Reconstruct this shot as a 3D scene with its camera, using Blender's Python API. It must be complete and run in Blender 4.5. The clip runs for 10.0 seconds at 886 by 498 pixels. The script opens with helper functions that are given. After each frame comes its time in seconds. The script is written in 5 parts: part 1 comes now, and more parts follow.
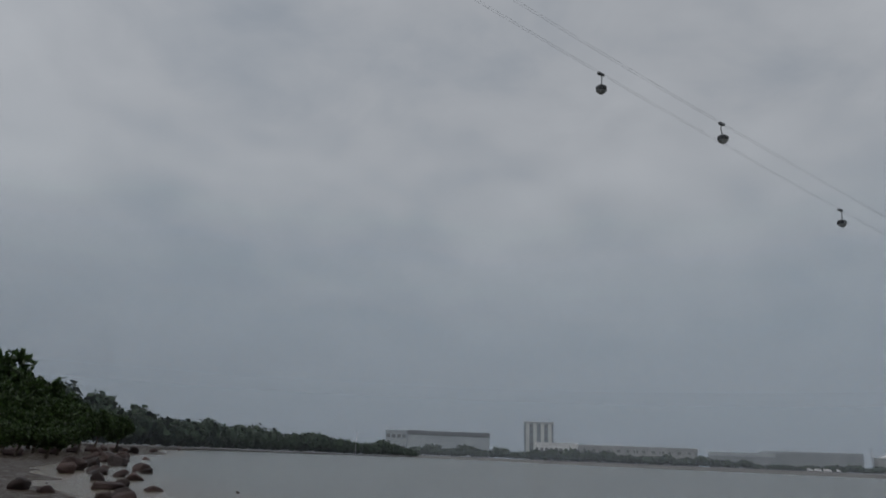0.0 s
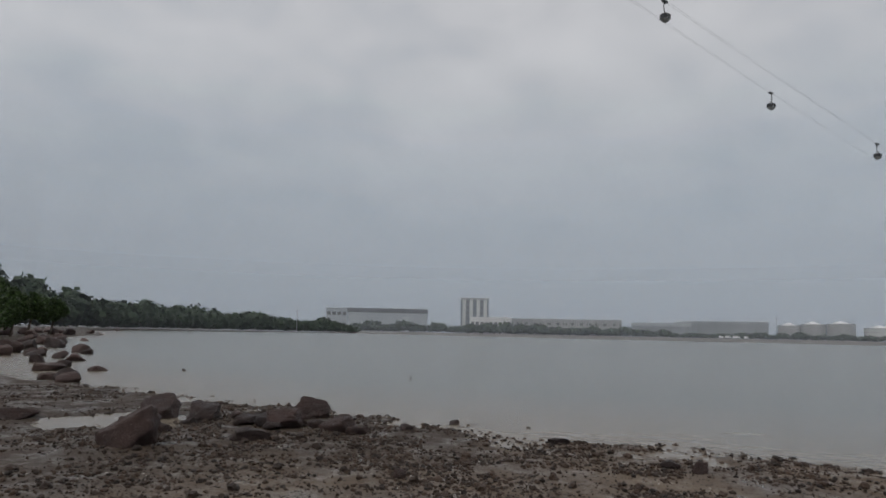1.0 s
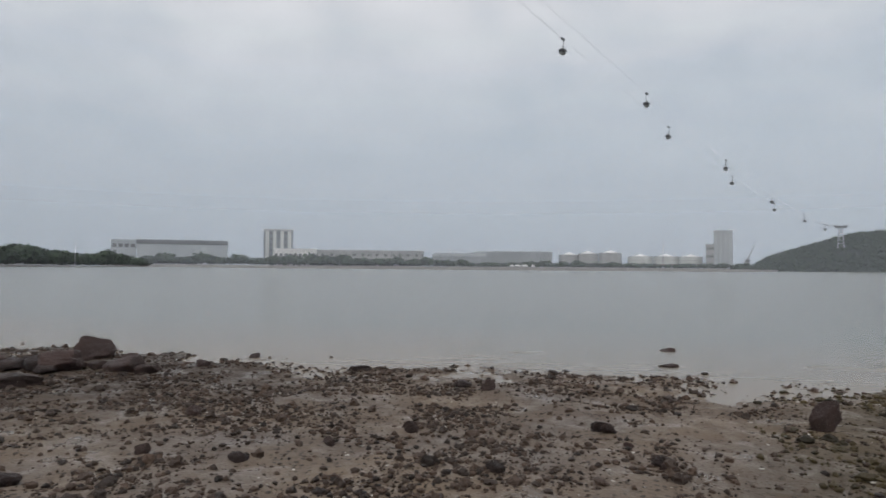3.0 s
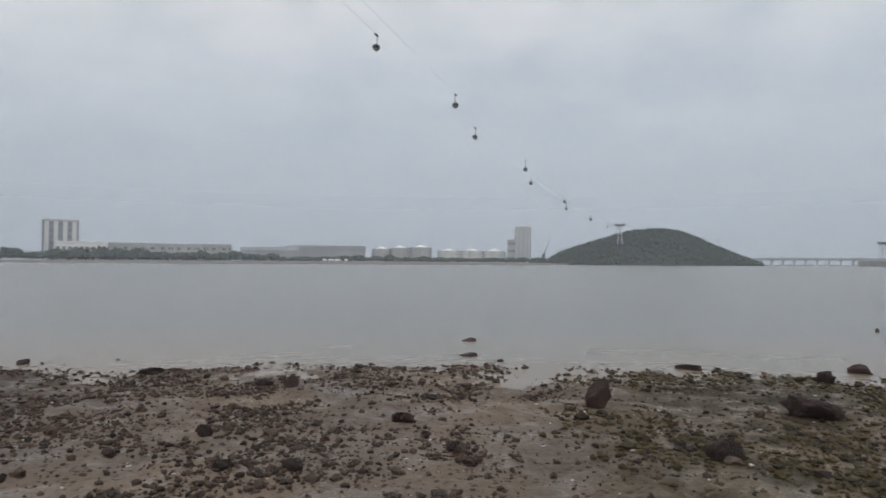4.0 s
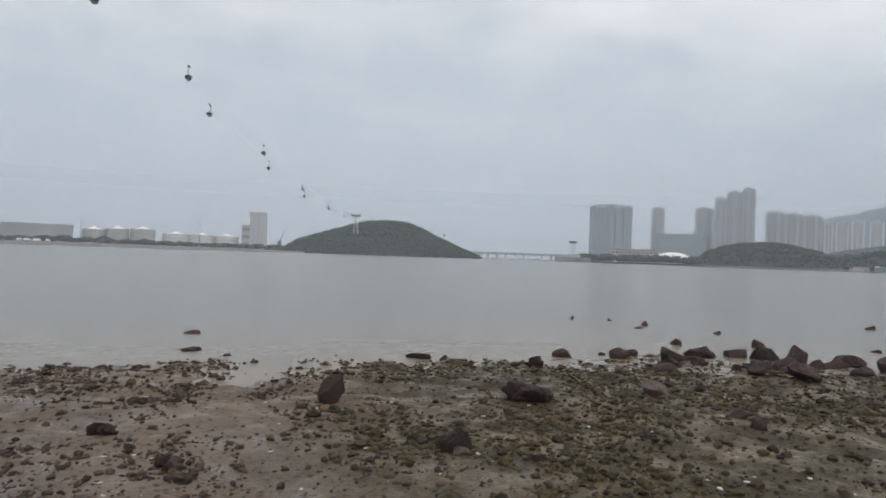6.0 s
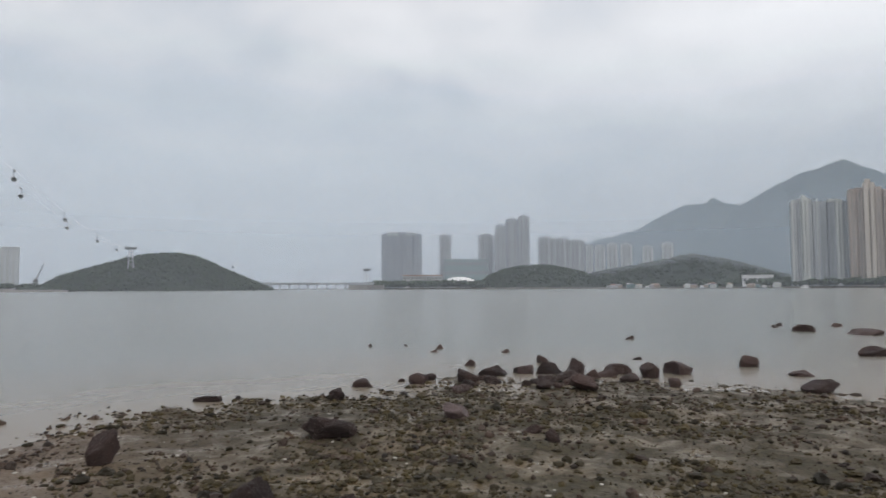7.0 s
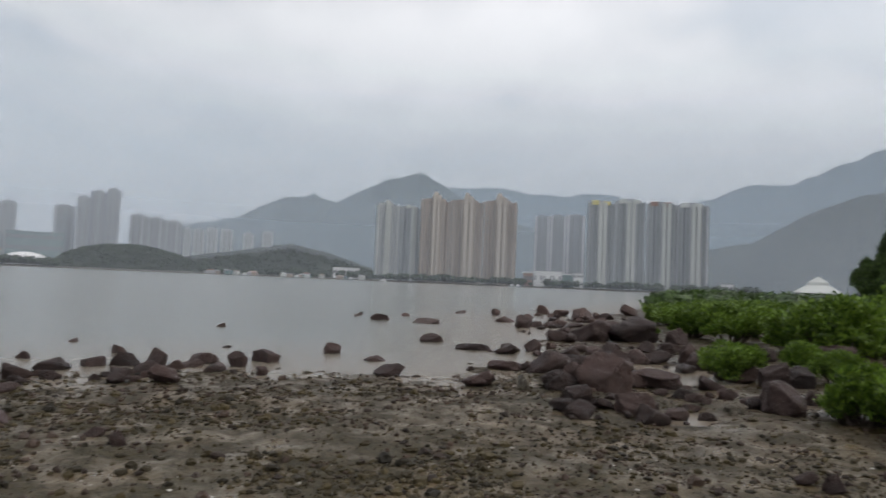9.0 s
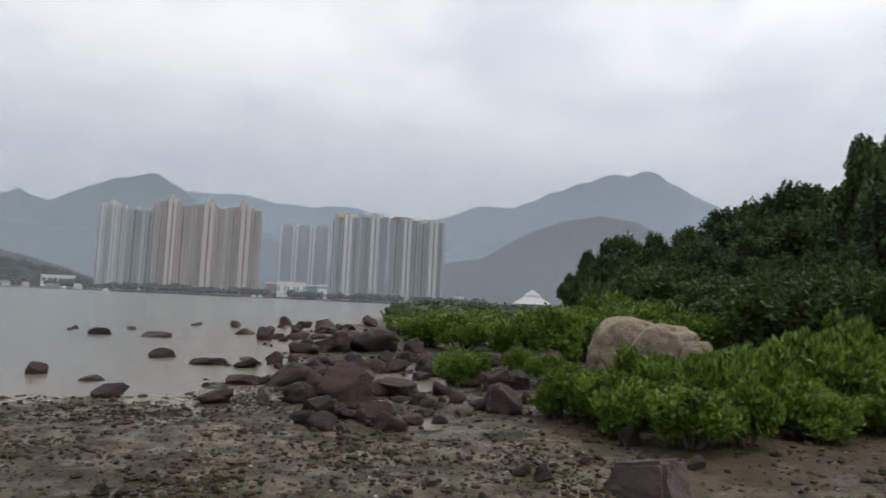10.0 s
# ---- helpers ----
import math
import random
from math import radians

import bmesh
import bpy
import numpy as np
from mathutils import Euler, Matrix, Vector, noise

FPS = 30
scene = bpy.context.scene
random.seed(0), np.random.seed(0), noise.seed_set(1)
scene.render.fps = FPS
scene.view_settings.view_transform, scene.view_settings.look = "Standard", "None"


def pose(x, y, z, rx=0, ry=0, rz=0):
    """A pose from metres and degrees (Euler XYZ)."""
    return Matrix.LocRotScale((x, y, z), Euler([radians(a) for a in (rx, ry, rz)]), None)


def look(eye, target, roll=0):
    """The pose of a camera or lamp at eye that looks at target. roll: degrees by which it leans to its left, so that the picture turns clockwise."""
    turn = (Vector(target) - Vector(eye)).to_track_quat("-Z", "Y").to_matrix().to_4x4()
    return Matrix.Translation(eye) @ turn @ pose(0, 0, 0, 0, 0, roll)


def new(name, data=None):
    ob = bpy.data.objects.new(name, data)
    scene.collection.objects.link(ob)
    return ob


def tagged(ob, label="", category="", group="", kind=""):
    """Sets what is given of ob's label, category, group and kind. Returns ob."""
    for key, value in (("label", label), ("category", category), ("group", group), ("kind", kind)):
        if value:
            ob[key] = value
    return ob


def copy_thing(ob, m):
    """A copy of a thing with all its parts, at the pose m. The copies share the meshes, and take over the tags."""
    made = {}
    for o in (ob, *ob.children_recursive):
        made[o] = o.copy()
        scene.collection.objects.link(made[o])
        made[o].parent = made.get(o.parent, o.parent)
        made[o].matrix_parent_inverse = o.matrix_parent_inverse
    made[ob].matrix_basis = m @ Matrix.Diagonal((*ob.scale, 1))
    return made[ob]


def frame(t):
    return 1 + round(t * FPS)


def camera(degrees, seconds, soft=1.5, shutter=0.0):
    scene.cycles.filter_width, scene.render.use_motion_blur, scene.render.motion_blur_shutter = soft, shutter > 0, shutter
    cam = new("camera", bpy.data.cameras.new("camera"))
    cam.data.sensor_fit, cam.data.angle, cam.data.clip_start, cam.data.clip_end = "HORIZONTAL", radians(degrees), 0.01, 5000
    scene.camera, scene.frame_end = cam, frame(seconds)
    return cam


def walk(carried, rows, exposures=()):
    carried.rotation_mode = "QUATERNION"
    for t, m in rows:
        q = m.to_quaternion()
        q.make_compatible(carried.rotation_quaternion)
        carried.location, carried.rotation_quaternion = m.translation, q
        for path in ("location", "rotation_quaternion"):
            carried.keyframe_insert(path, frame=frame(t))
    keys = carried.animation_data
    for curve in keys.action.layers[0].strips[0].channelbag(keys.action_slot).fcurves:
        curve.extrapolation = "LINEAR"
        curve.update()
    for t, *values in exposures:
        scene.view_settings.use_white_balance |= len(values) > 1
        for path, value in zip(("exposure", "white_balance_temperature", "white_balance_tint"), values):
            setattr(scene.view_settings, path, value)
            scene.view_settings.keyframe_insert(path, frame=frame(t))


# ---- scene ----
cam = camera(67.4, 10.0, soft=1.6, shutter=0.2)
PATH = [
    (0.0, pose(-0.00, -0.00, 1.7, 107.36, -2.32, 15.49)),
    (0.5, pose(-0.09, 0.00, 1.7, 101.28, -1.69, 12.62)),
    (1.0, pose(-0.17, 0.01, 1.7, 97.23, -1.21, 10.33)),
    (1.5, pose(-0.21, 0.02, 1.7, 93.85, -0.92, 7.77)),
    (2.0, pose(-0.21, 0.02, 1.7, 91.70, -0.64, 4.68)),
    (2.5, pose(-0.19, 0.05, 1.7, 91.33, -0.06, 0.48)),
    (4.0, pose(-0.03, 0.04, 1.7, 91.17, -0.36, -22.30)),
    (4.5, pose(-0.02, 0.19, 1.7, 89.03, 1.08, -28.73)),
    (5.0, pose(0.00, 0.30, 1.7, 87.87, -0.60, -35.12)),
    (6.5, pose(0.31, 0.50, 1.7, 92.58, -0.90, -52.09)),
    (7.0, pose(0.35, 0.60, 1.7, 93.38, 0.23, -62.39)),
    (7.5, pose(0.36, 0.63, 1.7, 93.71, -0.42, -70.26)),
    (8.0, pose(0.40, 0.59, 1.7, 92.72, -0.15, -77.52)),
    (8.5, pose(0.55, 0.59, 1.7, 91.96, -1.19, -82.71)),
    (9.0, pose(0.70, 0.61, 1.7, 92.91, -2.42, -96.06)),
    (9.5, pose(0.76, 0.58, 1.7, 94.27, -1.72, -108.88)),
    (10.0, pose(0.72, 0.62, 1.7, 94.83, -2.61, -117.86)),
]
EXPOSURES = [(t, stops, 6330 if t < 0.8 else 6620, 9.5 if t < 0.8 else 11.5) for t, stops in ((0.0, -0.88), (0.5, -0.64), (1.0, -0.36), (1.5, -0.13), (2.5, 0.08), (4.0, 0.09), (5.0, 0.17), (6.5, 0.23), (8.0, 0.15), (9.0, 0.15), (10.0, 0.22))]
walk(cam, PATH, EXPOSURES)

# ---- world and sun: a thick overcast sky ----
SUN_EL, SUN_AZ = 58.0, 205.0
world = bpy.data.worlds.new("overcast_sky")
scene.world = world
world.use_nodes = True
wn, wl = world.node_tree.nodes, world.node_tree.links
wn.clear()
w_out = wn.new("ShaderNodeOutputWorld")
w_bg = wn.new("ShaderNodeBackground")
w_sky = wn.new("ShaderNodeTexSky")
w_sky.sky_type = "NISHITA"
w_sky.sun_disc = False
w_sky.sun_elevation, w_sky.sun_rotation = radians(SUN_EL), radians(SUN_AZ)
w_sky.dust_density, w_sky.air_density = 4.0, 1.5
w_co = wn.new("ShaderNodeTexCoord")
w_sep = wn.new("ShaderNodeSeparateXYZ")
wl.new(w_co.outputs["Generated"], w_sep.inputs[0])
# cloud sheets seen from below: the direction is laid out on a flat deck overhead
w_add = wn.new("ShaderNodeMath"); w_add.operation = "ADD"; w_add.inputs[1].default_value = 0.22
wl.new(w_sep.outputs["Z"], w_add.inputs[0])
w_div = []
for axis in ("X", "Y"):
    d = wn.new("ShaderNodeMath"); d.operation = "DIVIDE"
    wl.new(w_sep.outputs[axis], d.inputs[0]); wl.new(w_add.outputs[0], d.inputs[1]); w_div.append(d)
w_com = wn.new("ShaderNodeCombineXYZ")
wl.new(w_div[0].outputs[0], w_com.inputs[0]); wl.new(w_div[1].outputs[0], w_com.inputs[1])
def w_noise(scale, detail, rough, warp):
    n = wn.new("ShaderNodeTexNoise"); n.inputs["Scale"].default_value = scale
    n.inputs["Detail"].default_value = detail; n.inputs["Roughness"].default_value = rough; n.inputs["Distortion"].default_value = warp
    wl.new(w_com.outputs[0], n.inputs["Vector"]); return n
n_big, n_small = w_noise(0.9, 5, 0.5, 0.6), w_noise(3.2, 6, 0.55, 0.3)
w_mixn = wn.new("ShaderNodeMix"); w_mixn.inputs[0].default_value = 0.35
wl.new(n_big.outputs["Fac"], w_mixn.inputs[2]); wl.new(n_small.outputs["Fac"], w_mixn.inputs[3])
w_ramp = wn.new("ShaderNodeValToRGB")
e = w_ramp.color_ramp.elements
e[0].position, e[0].color = 0.39, (0.47, 0.50, 0.535, 1)
e[1].position, e[1].color = 0.62, (0.715, 0.72, 0.73, 1)
mid = e.new(0.5); mid.color = (0.605, 0.615, 0.63, 1)
wl.new(w_mixn.outputs[0], w_ramp.inputs[0])
# towards the horizon the deck thickens into an even grey
w_hor = wn.new("ShaderNodeMapRange"); w_hor.inputs[1].default_value, w_hor.inputs[2].default_value = 0.0, 0.34
w_hor.interpolation_type = "SMOOTHSTEP"
wl.new(w_sep.outputs["Z"], w_hor.inputs[0])
w_hmix = wn.new("ShaderNodeMix"); w_hmix.data_type = "RGBA"
w_hmix.inputs[6].default_value = (0.632, 0.625, 0.645, 1)
wl.new(w_hor.outputs[0], w_hmix.inputs[0]); wl.new(w_ramp.outputs[0], w_hmix.inputs[7])
w_sc = wn.new("ShaderNodeMix"); w_sc.data_type = "RGBA"; w_sc.blend_type = "ADD"; w_sc.inputs[0].default_value = 0.025
wl.new(w_hmix.outputs[2], w_sc.inputs[6]); wl.new(w_sky.outputs[0], w_sc.inputs[7])
# the cloud deck glows a little more on the sun's side
w_dot = wn.new("ShaderNodeVectorMath"); w_dot.operation = "DOT_PRODUCT"
w_dot.inputs[1].default_value = (math.sin(radians(SUN_AZ - 15)), math.cos(radians(SUN_AZ - 15)), 0.0)
wl.new(w_co.outputs["Generated"], w_dot.inputs[0])
w_side = wn.new("ShaderNodeMapRange"); w_side.inputs[1].default_value, w_side.inputs[2].default_value = -1.0, 1.0
w_side.inputs[3].default_value, w_side.inputs[4].default_value = 0.94, 1.2
wl.new(w_dot.outputs["Value"], w_side.inputs[0]); wl.new(w_side.outputs[0], w_bg.inputs[1])
wl.new(w_sc.outputs[2], w_bg.inputs[0])
wl.new(w_bg.outputs[0], w_out.inputs[0])

sun = new("sun", bpy.data.lights.new("sun", "SUN"))
sun.data.energy, sun.data.angle, sun.data.color = 0.6, radians(25), (1.0, 0.97, 0.92)
sun.matrix_basis = look((60 * math.sin(radians(SUN_AZ)) * math.cos(radians(SUN_EL)), 60 * math.cos(radians(SUN_AZ)) * math.cos(radians(SUN_EL)), 60 * math.sin(radians(SUN_EL))), (0, 0, 0))

# ---- materials ----
def material(name, c1, c2, scale=4.0, rough=0.8, bump=0.3, fine=8.0, spots=None, metal=0.0, spec=0.5, rough2=None, island=False, objvar=0.0, stretch=None):
    """Two colours mixed by a broad and a fine noise, with relief; spots: a third colour in small flecks."""
    m = bpy.data.materials.new(name); m.use_nodes = True
    n, l = m.node_tree.nodes, m.node_tree.links
    p = n["Principled BSDF"]
    co = n.new("ShaderNodeTexCoord"); vec = co.outputs["Object"]
    if stretch:
        mp = n.new("ShaderNodeMapping"); mp.inputs["Scale"].default_value = stretch
        l.new(vec, mp.inputs[0]); vec = mp.outputs[0]
    a = n.new("ShaderNodeTexNoise"); a.inputs["Scale"].default_value = scale; a.inputs["Detail"].default_value = 4
    b = n.new("ShaderNodeTexNoise"); b.inputs["Scale"].default_value = scale * fine; b.inputs["Detail"].default_value = 6; b.inputs["Roughness"].default_value = 0.7
    for t in (a, b):
        l.new(vec, t.inputs["Vector"])
    av = n.new("ShaderNodeMix"); av.inputs[0].default_value = 0.45
    l.new(a.outputs["Fac"], av.inputs[2]); l.new(b.outputs["Fac"], av.inputs[3])
    fac = av.outputs[0]
    if island:
        g = n.new("ShaderNodeNewGeometry"); ml = n.new("ShaderNodeMix"); ml.inputs[0].default_value = 0.6
        l.new(fac, ml.inputs[2]); l.new(g.outputs["Random Per Island"], ml.inputs[3]); fac = ml.outputs[0]
    elif objvar:
        g = n.new("ShaderNodeObjectInfo"); ml = n.new("ShaderNodeMix"); ml.inputs[0].default_value = objvar
        l.new(fac, ml.inputs[2]); l.new(g.outputs["Random"], ml.inputs[3]); fac = ml.outputs[0]
    r = n.new("ShaderNodeValToRGB"); r.color_ramp.elements[0].position, r.color_ramp.elements[1].position = 0.32, 0.68
    if island:
        r.color_ramp.elements[0].position, r.color_ramp.elements[1].position = 0.2, 0.85
    r.color_ramp.elements[0].color, r.color_ramp.elements[1].color = (*c1, 1), (*c2, 1)
    l.new(fac, r.inputs[0]); col = r.outputs[0]
    if spots:
        sc, size, sval = spots
        v = n.new("ShaderNodeTexNoise"); v.inputs["Scale"].default_value = sc; v.inputs["Detail"].default_value = 3; v.inputs["Roughness"].default_value = 0.8
        l.new(vec, v.inputs["Vector"])
        mr = n.new("ShaderNodeMapRange"); mr.inputs[1].default_value, mr.inputs[2].default_value = size, size + 0.04
        l.new(v.outputs["Fac"], mr.inputs[0])
        mx = n.new("ShaderNodeMix"); mx.data_type = "RGBA"; mx.inputs[7].default_value = (*sval, 1)
        l.new(mr.outputs[0], mx.inputs[0]); l.new(col, mx.inputs[6]); col = mx.outputs[2]
    l.new(col, p.inputs["Base Color"])
    p.inputs["Roughness"].default_value, p.inputs["Metallic"].default_value = rough, metal
    p.inputs["Specular IOR Level"].default_value = spec
    if rough2 is not None:
        mr = n.new("ShaderNodeMapRange"); mr.inputs[1].default_value, mr.inputs[2].default_value = 0.35, 0.65
        mr.inputs[3].default_value, mr.inputs[4].default_value = rough, rough2
        l.new(a.outputs["Fac"], mr.inputs[0]); l.new(mr.outputs[0], p.inputs["Roughness"])
    if bump:
        bp = n.new("ShaderNodeBump"); bp.inputs["Strength"].default_value = bump; bp.inputs["Distance"].default_value = 0.2 / scale
        l.new(b.outputs["Fac"], bp.inputs["Height"]); l.new(bp.outputs[0], p.inputs["Normal"])
    return m


def leaf_material(name, dark, light, gloss=0.45):
    m = bpy.data.materials.new(name); m.use_nodes = True
    n, l = m.node_tree.nodes, m.node_tree.links
    p = n["Principled BSDF"]
    g = n.new("ShaderNodeNewGeometry")
    co = n.new("ShaderNodeTexCoord"); t = n.new("ShaderNodeTexNoise"); t.inputs["Scale"].default_value = 1.6
    l.new(co.outputs["Object"], t.inputs["Vector"])
    mx = n.new("ShaderNodeMix"); mx.inputs[0].default_value = 0.55
    l.new(t.outputs["Fac"], mx.inputs[2]); l.new(g.outputs["Random Per Island"], mx.inputs[3])
    r = n.new("ShaderNodeValToRGB"); r.color_ramp.elements[0].position, r.color_ramp.elements[1].position = 0.2, 0.8
    r.color_ramp.elements[0].color, r.color_ramp.elements[1].color = (*dark, 1), (*light, 1)
    l.new(mx.outputs[0], r.inputs[0]); l.new(r.outputs[0], p.inputs["Base Color"])
    p.inputs["Roughness"].default_value = gloss
    tr = n.new("ShaderNodeBsdfTranslucent"); l.new(r.outputs[0], tr.inputs[0])
    ms = n.new("ShaderNodeMixShader"); ms.inputs[0].default_value = 0.3
    l.new(p.outputs[0], ms.inputs[1]); l.new(tr.outputs[0], ms.inputs[2])
    l.new(ms.outputs[0], n["Material Output"].inputs[0])
    return m


def ground_material():
    """Wet tidal mud and sand: brown-grey silt, ochre sand and olive algae in patches, with a wet film in the low spots."""
    m = bpy.data.materials.new("tidal_mud"); m.use_nodes = True
    n, l = m.node_tree.nodes, m.node_tree.links
    p = n["Principled BSDF"]
    co = n.new("ShaderNodeTexCoord"); vec = co.outputs["Object"]
    def noise_tex(scale, detail=5, rough=0.6):
        t = n.new("ShaderNodeTexNoise"); t.inputs["Scale"].default_value = scale; t.inputs["Detail"].default_value = detail; t.inputs["Roughness"].default_value = rough
        l.new(vec, t.inputs["Vector"]); return t.outputs["Fac"]
    def span(src, a, b, c=0.0, d=1.0):
        r = n.new("ShaderNodeMapRange"); r.inputs[1].default_value, r.inputs[2].default_value = a, b
        r.inputs[3].default_value, r.inputs[4].default_value = c, d; l.new(src, r.inputs[0]); return r.outputs[0]
    def blend(fac, a, b):
        x = n.new("ShaderNodeMix"); x.data_type = "RGBA"; l.new(fac, x.inputs[0])
        for s, v in ((6, a), (7, b)):
            if isinstance(v, tuple): x.inputs[s].default_value = (*v, 1)
            else: l.new(v, x.inputs[s])
        return x.outputs[2]
    broad, patch, grain, grit = noise_tex(0.35, 4), noise_tex(1.7, 5, 0.65), noise_tex(14, 6, 0.7), noise_tex(60, 3, 0.7)
    def cells(scale, out):
        t = n.new("ShaderNodeTexVoronoi"); t.inputs["Scale"].default_value = scale; t.inputs["Randomness"].default_value = 1.0
        l.new(vec, t.inputs["Vector"]); return t.outputs[out]
    stones, fine_stones, tone = cells(13, "Distance"), cells(31, "Distance"), cells(13, "Color")
    base = blend(span(broad, 0.38, 0.62), (0.12, 0.097, 0.08), (0.165, 0.125, 0.087))
    sep = n.new("ShaderNodeSeparateXYZ"); l.new(vec, sep.inputs[0])
    side = n.new("ShaderNodeMath"); side.operation = "MULTIPLY_ADD"; side.inputs[1].default_value = -0.8; l.new(sep.outputs[1], side.inputs[0]); l.new(sep.outputs[0], side.inputs[2])
    # brown soil towards the boulders, ochre sand with olive weed on the other side
    base = blend(span(side.outputs[0], -7.0, -11.0, 0.0, 0.8), base, (0.042, 0.028, 0.018))
    right = span(side.outputs[0], -1.6, 1.4)
    base = blend(right, base, blend(span(broad, 0.4, 0.6), (0.10, 0.074, 0.039), (0.16, 0.115, 0.062)))
    weed = n.new("ShaderNodeMath"); weed.operation = "MULTIPLY"
    l.new(right, weed.inputs[0]); l.new(span(patch, 0.38, 0.56, 0.15, 0.95), weed.inputs[1])
    base = blend(weed.outputs[0], base, blend(span(grain, 0.4, 0.6), (0.02, 0.0175, 0.009), (0.062, 0.052, 0.025)))
    base = blend(span(grain, 0.52, 0.72, 0.0, 0.6), base, (0.04, 0.032, 0.026))
    # gravel: grit that shows in patches as small rounded grains
    gravel = n.new("ShaderNodeMath"); gravel.operation = "MULTIPLY"
    l.new(span(stones, 0.30, 0.22), gravel.inputs[0]); l.new(span(patch, 0.46, 0.56), gravel.inputs[1])
    sepc = n.new("ShaderNodeSeparateColor"); l.new(tone, sepc.inputs[0])
    base = blend(gravel.outputs[0], base, blend(sepc.outputs[0], (0.018, 0.014, 0.012), (0.075, 0.06, 0.045)))
    base = blend(span(grit, 0.69, 0.75, 0.0, 0.5), base, (0.30, 0.275, 0.24))
    # waterlogged ochre sand beside the mangroves, with the bushes' shade painted into its dark colour
    base = blend(span(sep.outputs[1], -4.2, -6.2, 0.0, 0.85), base, (0.048, 0.034, 0.017))
    # sand soaked by the tide is darker and shines
    soaked = span(sep.outputs[2], 0.13, 0.04)
    dull = n.new("ShaderNodeMix"); dull.data_type = "RGBA"; dull.blend_type = "MULTIPLY"; dull.inputs[7].default_value = (0.80, 0.77, 0.74, 1)
    l.new(soaked, dull.inputs[0]); l.new(base, dull.inputs[6]); base = dull.outputs[2]
    # soil and leaf litter away from the tide
    up = span(sep.outputs[2], 0.5, 1.0)
    base = blend(up, base, (0.05, 0.045, 0.028))
    l.new(base, p.inputs["Base Color"])
    l.new(span(patch, 0.36, 0.58, 0.26, 0.75), p.inputs["Roughness"])
    p.inputs["Specular IOR Level"].default_value = 0.3
    bp = n.new("ShaderNodeBump"); bp.inputs["Strength"].default_value = 0.4; bp.inputs["Distance"].default_value = 0.02
    l.new(grain, bp.inputs["Height"])
    b2 = n.new("ShaderNodeBump"); b2.inputs["Strength"].default_value = 0.6; b2.inputs["Distance"].default_value = 0.03
    l.new(gravel.outputs[0], b2.inputs["Height"]); l.new(bp.outputs[0], b2.inputs["Normal"])
    b3 = n.new("ShaderNodeBump"); b3.inputs["Strength"].default_value = 0.5; b3.inputs["Distance"].default_value = 0.012
    l.new(span(fine_stones, 0.45, 0.05), b3.inputs["Height"]); l.new(b2.outputs[0], b3.inputs["Normal"])
    l.new(b3.outputs[0], p.inputs["Normal"])
    return m


def water_material():
    m = bpy.data.materials.new("turbid_sea_water"); m.use_nodes = True
    n, l = m.node_tree.nodes, m.node_tree.links
    p = n["Principled BSDF"]
    co = n.new("ShaderNodeTexCoord")
    def wave(scale, sx, sy, detail):
        mp = n.new("ShaderNodeMapping"); mp.inputs["Scale"].default_value = (sx, sy, 1); mp.inputs["Rotation"].default_value = (0, 0, radians(40))
        t = n.new("ShaderNodeTexNoise"); t.inputs["Scale"].default_value = scale; t.inputs["Detail"].default_value = detail
        l.new(co.outputs["Object"], mp.inputs[0]); l.new(mp.outputs[0], t.inputs["Vector"]); return t.outputs["Fac"]
    a, b, big = wave(1.6, 0.35, 1.0, 3), wave(0.16, 0.3, 1.0, 3), wave(0.02, 0.3, 1.0, 3)
    b1 = n.new("ShaderNodeBump"); b1.inputs["Strength"].default_value = 0.07; b1.inputs["Distance"].default_value = 0.10; l.new(a, b1.inputs["Height"])
    b2 = n.new("ShaderNodeBump"); b2.inputs["Strength"].default_value = 0.06; b2.inputs["Distance"].default_value = 0.5; l.new(b, b2.inputs["Height"]); l.new(b1.outputs[0], b2.inputs["Normal"])
    l.new(b2.outputs[0], p.inputs["Normal"])
    r = n.new("ShaderNodeValToRGB"); r.color_ramp.elements[0].position, r.color_ramp.elements[1].position = 0.35, 0.65
    r.color_ramp.elements[0].color, r.color_ramp.elements[1].color = (0.15, 0.155, 0.138, 1), (0.175, 0.18, 0.164, 1)
    # stirred silt browns the shallows
    at_silt = n.new("ShaderNodeAttribute"); at_silt.attribute_name = "silt"
    mx = n.new("ShaderNodeMix"); mx.data_type = "RGBA"; mx.inputs[7].default_value = (0.19, 0.158, 0.122, 1)
    l.new(big, r.inputs[0]); l.new(r.outputs[0], mx.inputs[6]); l.new(at_silt.outputs["Fac"], mx.inputs[0]); l.new(mx.outputs[2], p.inputs["Base Color"])
    p.inputs["Roughness"].default_value, p.inputs["IOR"].default_value = 0.24, 1.33
    return m


